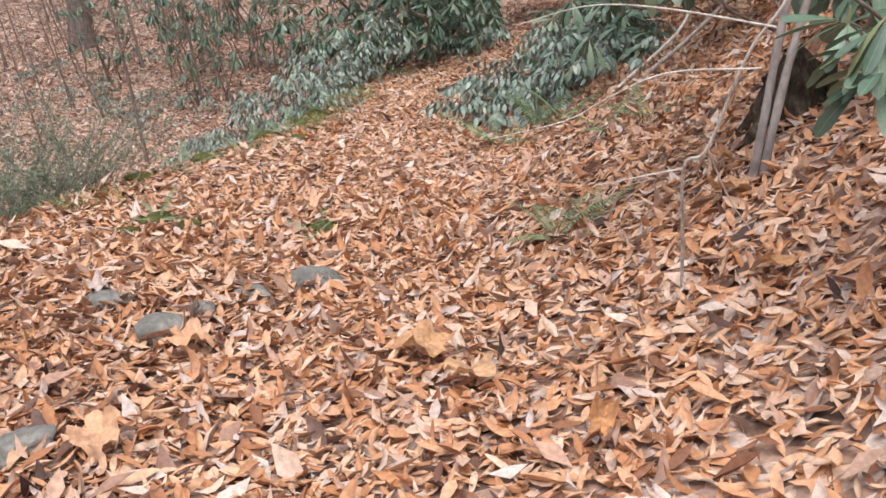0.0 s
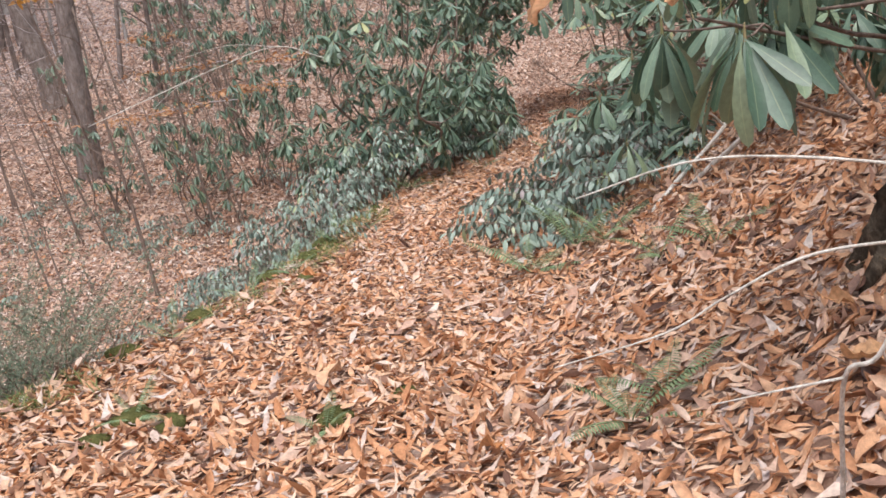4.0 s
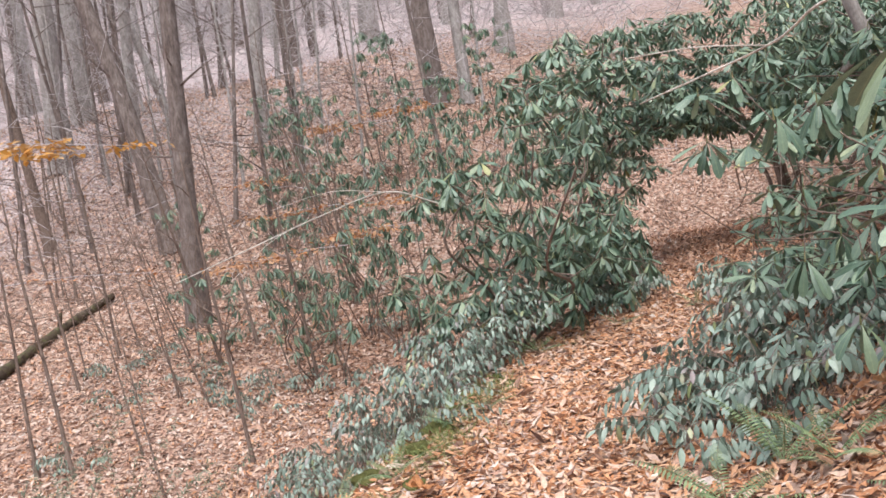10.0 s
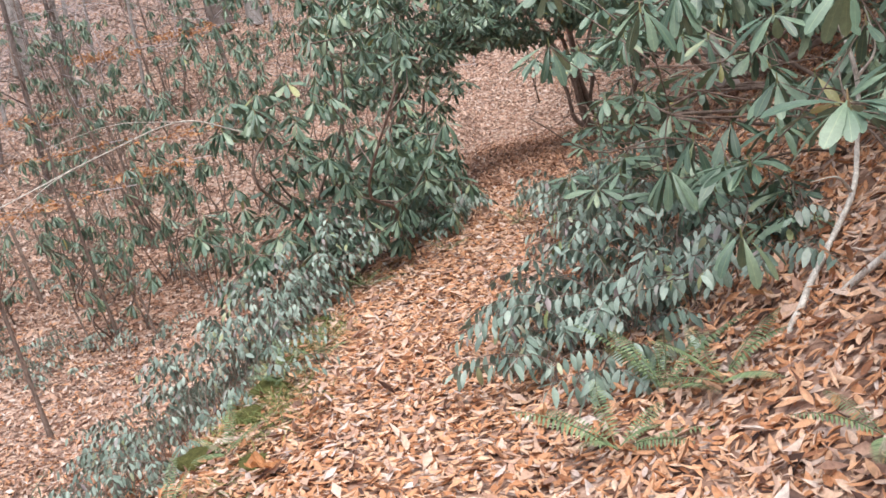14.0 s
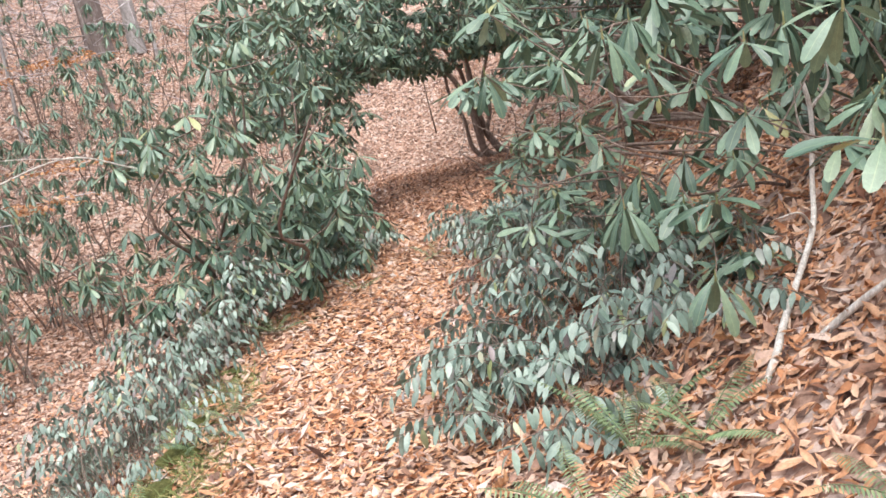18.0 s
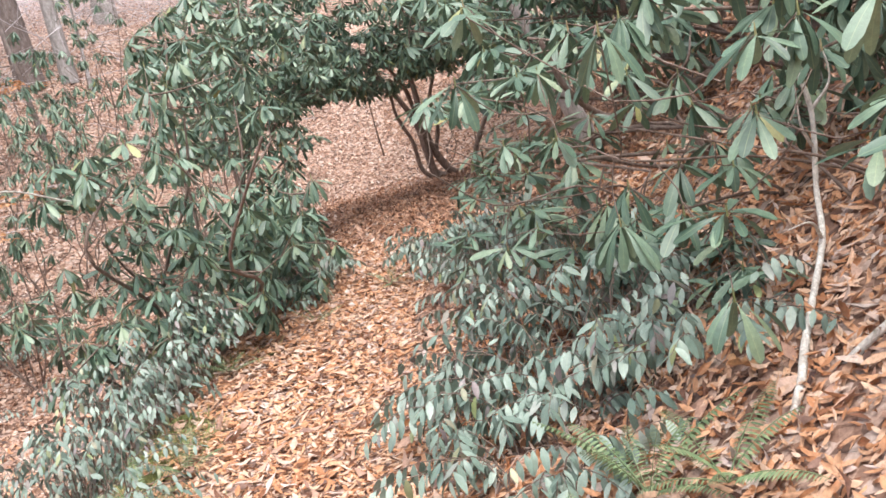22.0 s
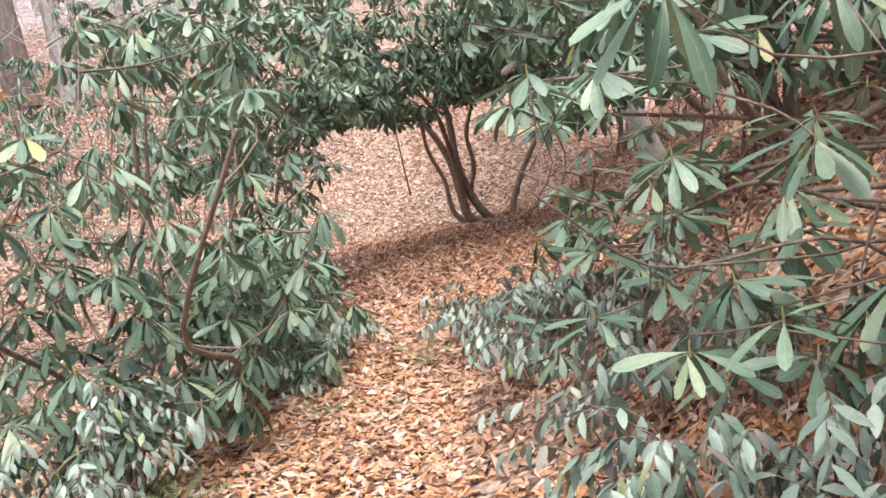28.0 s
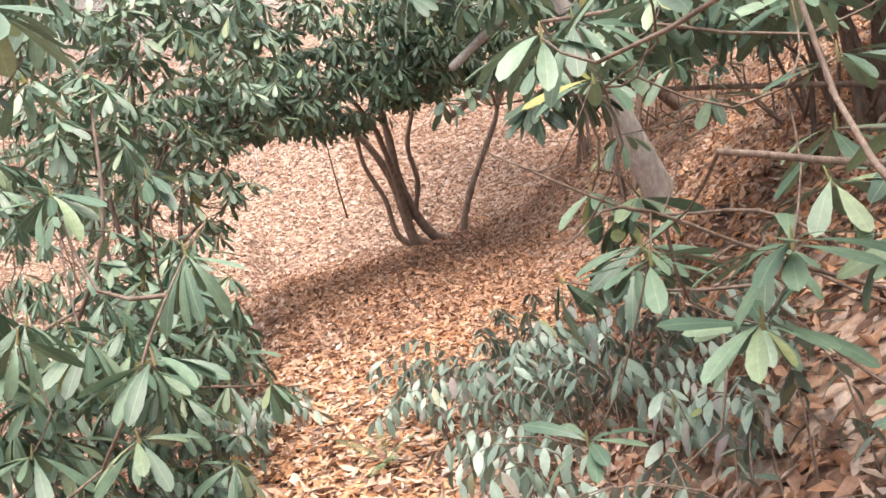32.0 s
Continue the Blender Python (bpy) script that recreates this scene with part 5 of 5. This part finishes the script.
def lump(name, x, y, size, flat, mat, label, category, group, seed, sink=0.3):
    """A stone or a cushion: a rounded, uneven body half sunk in the litter."""
    gg = np.random.default_rng(seed)
    bm = bmesh.new()
    bmesh.ops.create_icosphere(bm, subdivisions=3, radius=1)
    off = Vector(gg.uniform(-50, 50, 3))
    for vert in bm.verts:
        k = 1 + 0.35 * noise.noise(vert.co * 1.3 + off) + 0.12 * noise.noise(vert.co * 4 + off)
        vert.co = Vector((vert.co.x * size * k, vert.co.y * size * 0.75 * k, vert.co.z * size * flat * k))
    me = bpy.data.meshes.new(name)
    bm.to_mesh(me)
    bm.free()
    me.polygons.foreach_set("use_smooth", [True] * len(me.polygons))
    me.materials.append(mat)
    ob = tagged(new(name, me), label, category, group)
    ob.matrix_basis = pose(x, y, ground_z(x, y) + size * flat * (1 - sink) * 0.6, gg.normal(0, 6), gg.normal(0, 6), gg.uniform(0, 360))
    return ob


for i, (px, py, size) in enumerate([(-0.53, 3.24, 0.105), (-0.74, 3.08, 0.07), (-0.9, 2.92, 0.065), (-1.0, 2.75, 0.1), (-1.28, 3.05, 0.085), (-1.45, 2.0, 0.14), (-1.12, 1.98, 0.09)]):
    lump("stone", px, py, size, 0.5, M_STONE, "grey stone half buried in fallen leaves", "stone", "stones in the trail", 60 + i, 0.15)
for i, (px, py, size) in enumerate([(-1.35, 4.27, 0.1), (-1.55, 4.4, 0.12), (-1.62, 4.15, 0.08), (-0.62, 4.1, 0.1), (-0.35, 4.35, 0.07), (-1.5, 2.15, 0.1), (-1.2, 6.9, 0.1), (-1.3, 7.6, 0.12), (-1.15, 8.6, 0.1), (-1.5, 7.2, 0.14), (-1.25, 8.1, 0.13), (-1.2, 9.1, 0.12), (-1.75, 6.1, 0.12), (-1.95, 5.4, 0.11), (-0.95, 9.6, 0.1)]):
    lump("moss_cushion", px, py, size, 0.38, M_MOSS, "cushion of green moss on the trail's edge", "moss", "moss cushions", 80 + i, 0.35)

g = np.random.default_rng(91)
grass = Heap()
blade = leaf_piece(1.0, 0.035, 3, 0.4, 1.1, 0.1, 0.2)
n = 11000
ty = g.uniform(4.5, 11.0, n)
tx = np.interp(ty, TY, TX) - np.interp(ty, TY, TL) + g.normal(-0.05, 0.2, n)
keep = np.sin(tx * 5 + 1) + np.sin(ty * 4.3) + g.normal(0, 0.5, n) > 0.3
tx, ty = tx[keep], ty[keep]
n = len(tx)
grass.copies(blade, rotations(g.uniform(0, 6.28, n), g.uniform(0.5, 1.3, n), g.normal(0, 0.3, n), g.uniform(0.06, 0.18, n)), np.stack([tx, ty, height(tx, ty)], 1))
tagged(new("grass", grass.mesh("grass", M_GRASS)), "thin green and straw grass along the trail's edge", "grass", kind="stuff")

# feathery low evergreen on the outer verge
g = np.random.default_rng(95)
for i, (cx, cy, w, top) in enumerate([(-2.6, 5.2, 0.8, 0.95), (-3.3, 6.2, 1.0, 1.25), (-2.9, 4.2, 0.65, 0.8)]):
    root = thing("feathery_bush", cx, cy, ground_z(cx, cy), "feathery grey-green bush at the trail's outer edge", "bush", "feathery bushes")
    h, hl = Heap(), Heap()
    needle = leaf_piece(1.0, 0.17, 1, 0.4, 0.2, 0.1, 0.05)
    for k in range(170):
        a = g.uniform(0, 6.28)
        foot = np.array([g.normal(0, w * 0.3), g.normal(0, w * 0.3), 0])
        foot[2] = ground_z(cx + foot[0], cy + foot[1]) - root.location[2]
        tip = foot + np.array([math.cos(a) * w * 0.75, math.sin(a) * w * 0.75, top * g.uniform(0.2, 0.95)])
        pts = [foot, (foot + tip) / 2 + np.array([0, 0, 0.08]), tip]
        h.add(*tube_piece(pts, 0.0025, 0.001, 3, 6))
        n = 130
        f = np.sort(g.uniform(0.25, 1, n))
        c = curve_points(pts, 30)[(f * 29).astype(int)]
        hl.copies(needle, rotations(g.uniform(0, 6.28, n), g.normal(0.1, 0.5, n), g.normal(0, 0.5, n), g.uniform(0.02, 0.038, n)), c)
    tagged(link("stem", h.mesh("stem", M_STEM), root), kind="stuff")
    tagged(link("foliage", hl.mesh("foliage", M_FEATHER), root), kind="stuff")


# ---- dry leaves caught in the near branch, and large leaves on the trail ----
def dry_leaf(name, place, size, turn, mat, label, group, seed, lobes=False):
    """A broad dead leaf with a wavy, curled blade, toothed where it has lobes."""
    gg = np.random.default_rng(seed)
    rings, spokes = 7, 36
    v, faces = [(0, 0, 0)], []
    for r in range(1, rings + 1):
        for k in range(spokes):
            a = 2 * math.pi * k / spokes
            f = r / rings
            edge = 1.0 if not lobes else 0.62 + 0.38 * abs(math.cos(2.5 * (a - math.pi / 2))) ** 0.7
            if not lobes:
                edge *= 1 + 0.03 * (-1) ** k
            x, y = math.cos(a) * edge * f * (0.34 - 0.14 * math.sin(a) ** 2 if not lobes else 1.0), math.sin(a) * edge * f
            z = x * x * (3.2 if not lobes else 0.4) + (0.1 * math.sin(13 * y + 6 * abs(x)) * f if not lobes else 0.0) + 0.2 * math.sin(3 * a + seed) * f * f + 0.09 * math.sin(7 * a + 2 * seed) * f ** 3 + 0.05 * math.sin(12 * y + seed) * abs(x) * 3 - 0.3 * y * abs(y)
            v.append((x, y, z + gg.normal(0, 0.03)))
    for k in range(spokes):
        faces.append((0, 1 + k, 1 + (k + 1) % spokes))
        for r in range(rings - 1):
            b = 1 + r * spokes
            faces.append((b + k, b + spokes + k, b + spokes + (k + 1) % spokes, b + (k + 1) % spokes))
    me = bpy.data.meshes.new(name)
    me.from_pydata([tuple(c * size for c in p) for p in v], [], faces)
    me.polygons.foreach_set("use_smooth", [True] * len(me.polygons))
    me.materials.append(mat)
    root = tagged(new(name, me), label, "leaf", group)
    root.matrix_basis = pose(*place, *turn)
    vv, q, t = tube_piece([(0, -size * 0.95, -0.01), (0, -size * 1.2, 0.01), (0.02, -size * 1.5, 0.03)], 0.002, 0.001, 4, 5)
    link("stalk", mesh_arrays("stalk", vv, [q, t], M_STEM), root)
    return root


DRY = "curled orange-brown dead leaf caught on a twig"
for i, (lx, ly, lz, size, rx, ry, rz) in enumerate([(0.22, 3.05, 1.62, 0.08, -5, -45, 95), (0.24, 2.85, 1.52, 0.092, -30, -50, 85), (0.39, 2.77, 1.52, 0.068, -25, 55, -95), (0.37, 2.71, 1.6, 0.05, 10, -60, 85), (0.45, 2.74, 1.575, 0.035, -50, 40, -60), (0.53, 2.87, 1.5, 0.055, -20, -50, 100)]):
    dry_leaf("dead_leaf", (lx, ly, lz), size, (rx, ry, rz), M_CRISP, DRY, "dead leaves on twigs", 30 + i)
bare_stem("bare_twig", [(0.9, 3.8, 1.82), (0.37, 3.91, 1.79), (0.28, 4.24, 1.75), (0.03, 4.58, 1.69)], 0.004, 0.002, M_WHITE, "thin pale twig reaching out over the trail", [[(0.28, 4.24, 1.75), (0.15, 4.4, 1.79), (0.0, 4.5, 1.8)]])
bare_stem("bare_twig", [(1.5, 3.2, 1.8), (0.9, 2.95, 1.66), (0.56, 2.8, 1.59), (0.42, 2.76, 1.545), (0.34, 2.8, 1.555), (0.27, 2.95, 1.58)], 0.0035, 0.0015, M_WHITE, "thin pale twig holding dead leaves")
for i in range(34):
    ly = g.uniform(1.8, 9.0)
    lx = float(np.interp(ly, TY, TX)) + g.uniform(-0.9, 1.9)
    if i < 3:
        lx, ly = [(-0.08, 2.49), (0.37, 1.88), (-0.9, 1.95)][i]
    size = g.uniform(0.055, 0.085) if i > 1 else 0.095
    lobed = i % 2 == 0
    dry_leaf("fallen_leaf", (lx, ly, ground_z(lx, ly) + 0.075), size, (g.normal(0, 12), g.normal(0, 12), g.uniform(0, 360)), M_DEAD if i % 3 == 2 else M_ORANGE, "large fallen leaf lying flat on the leaf litter", "large fallen leaves", 200 + i, lobed)

# the nearest small fallen leaves, one by one
DEAD_MESH = [mesh_arrays("leaf", v, [q, t], M_DEAD, across=leaf_across(len(v))) for v, q, t in DEAD]
g = np.random.default_rng(99)
for i in range(300):
    ly = g.uniform(1.6, 5.0)
    lx = g.uniform(-1.6, 1.3)
    ob = new("leaf", DEAD_MESH[i % len(DEAD_MESH)])
    ob.parent = ground
    ob.matrix_basis = pose(lx, ly, ground_z(lx, ly) + g.uniform(0.035, 0.055), g.normal(0, 14), g.normal(0, 18), g.uniform(0, 360)) @ Matrix.Diagonal((*[g.uniform(0.07, 0.115)] * 3, 1))
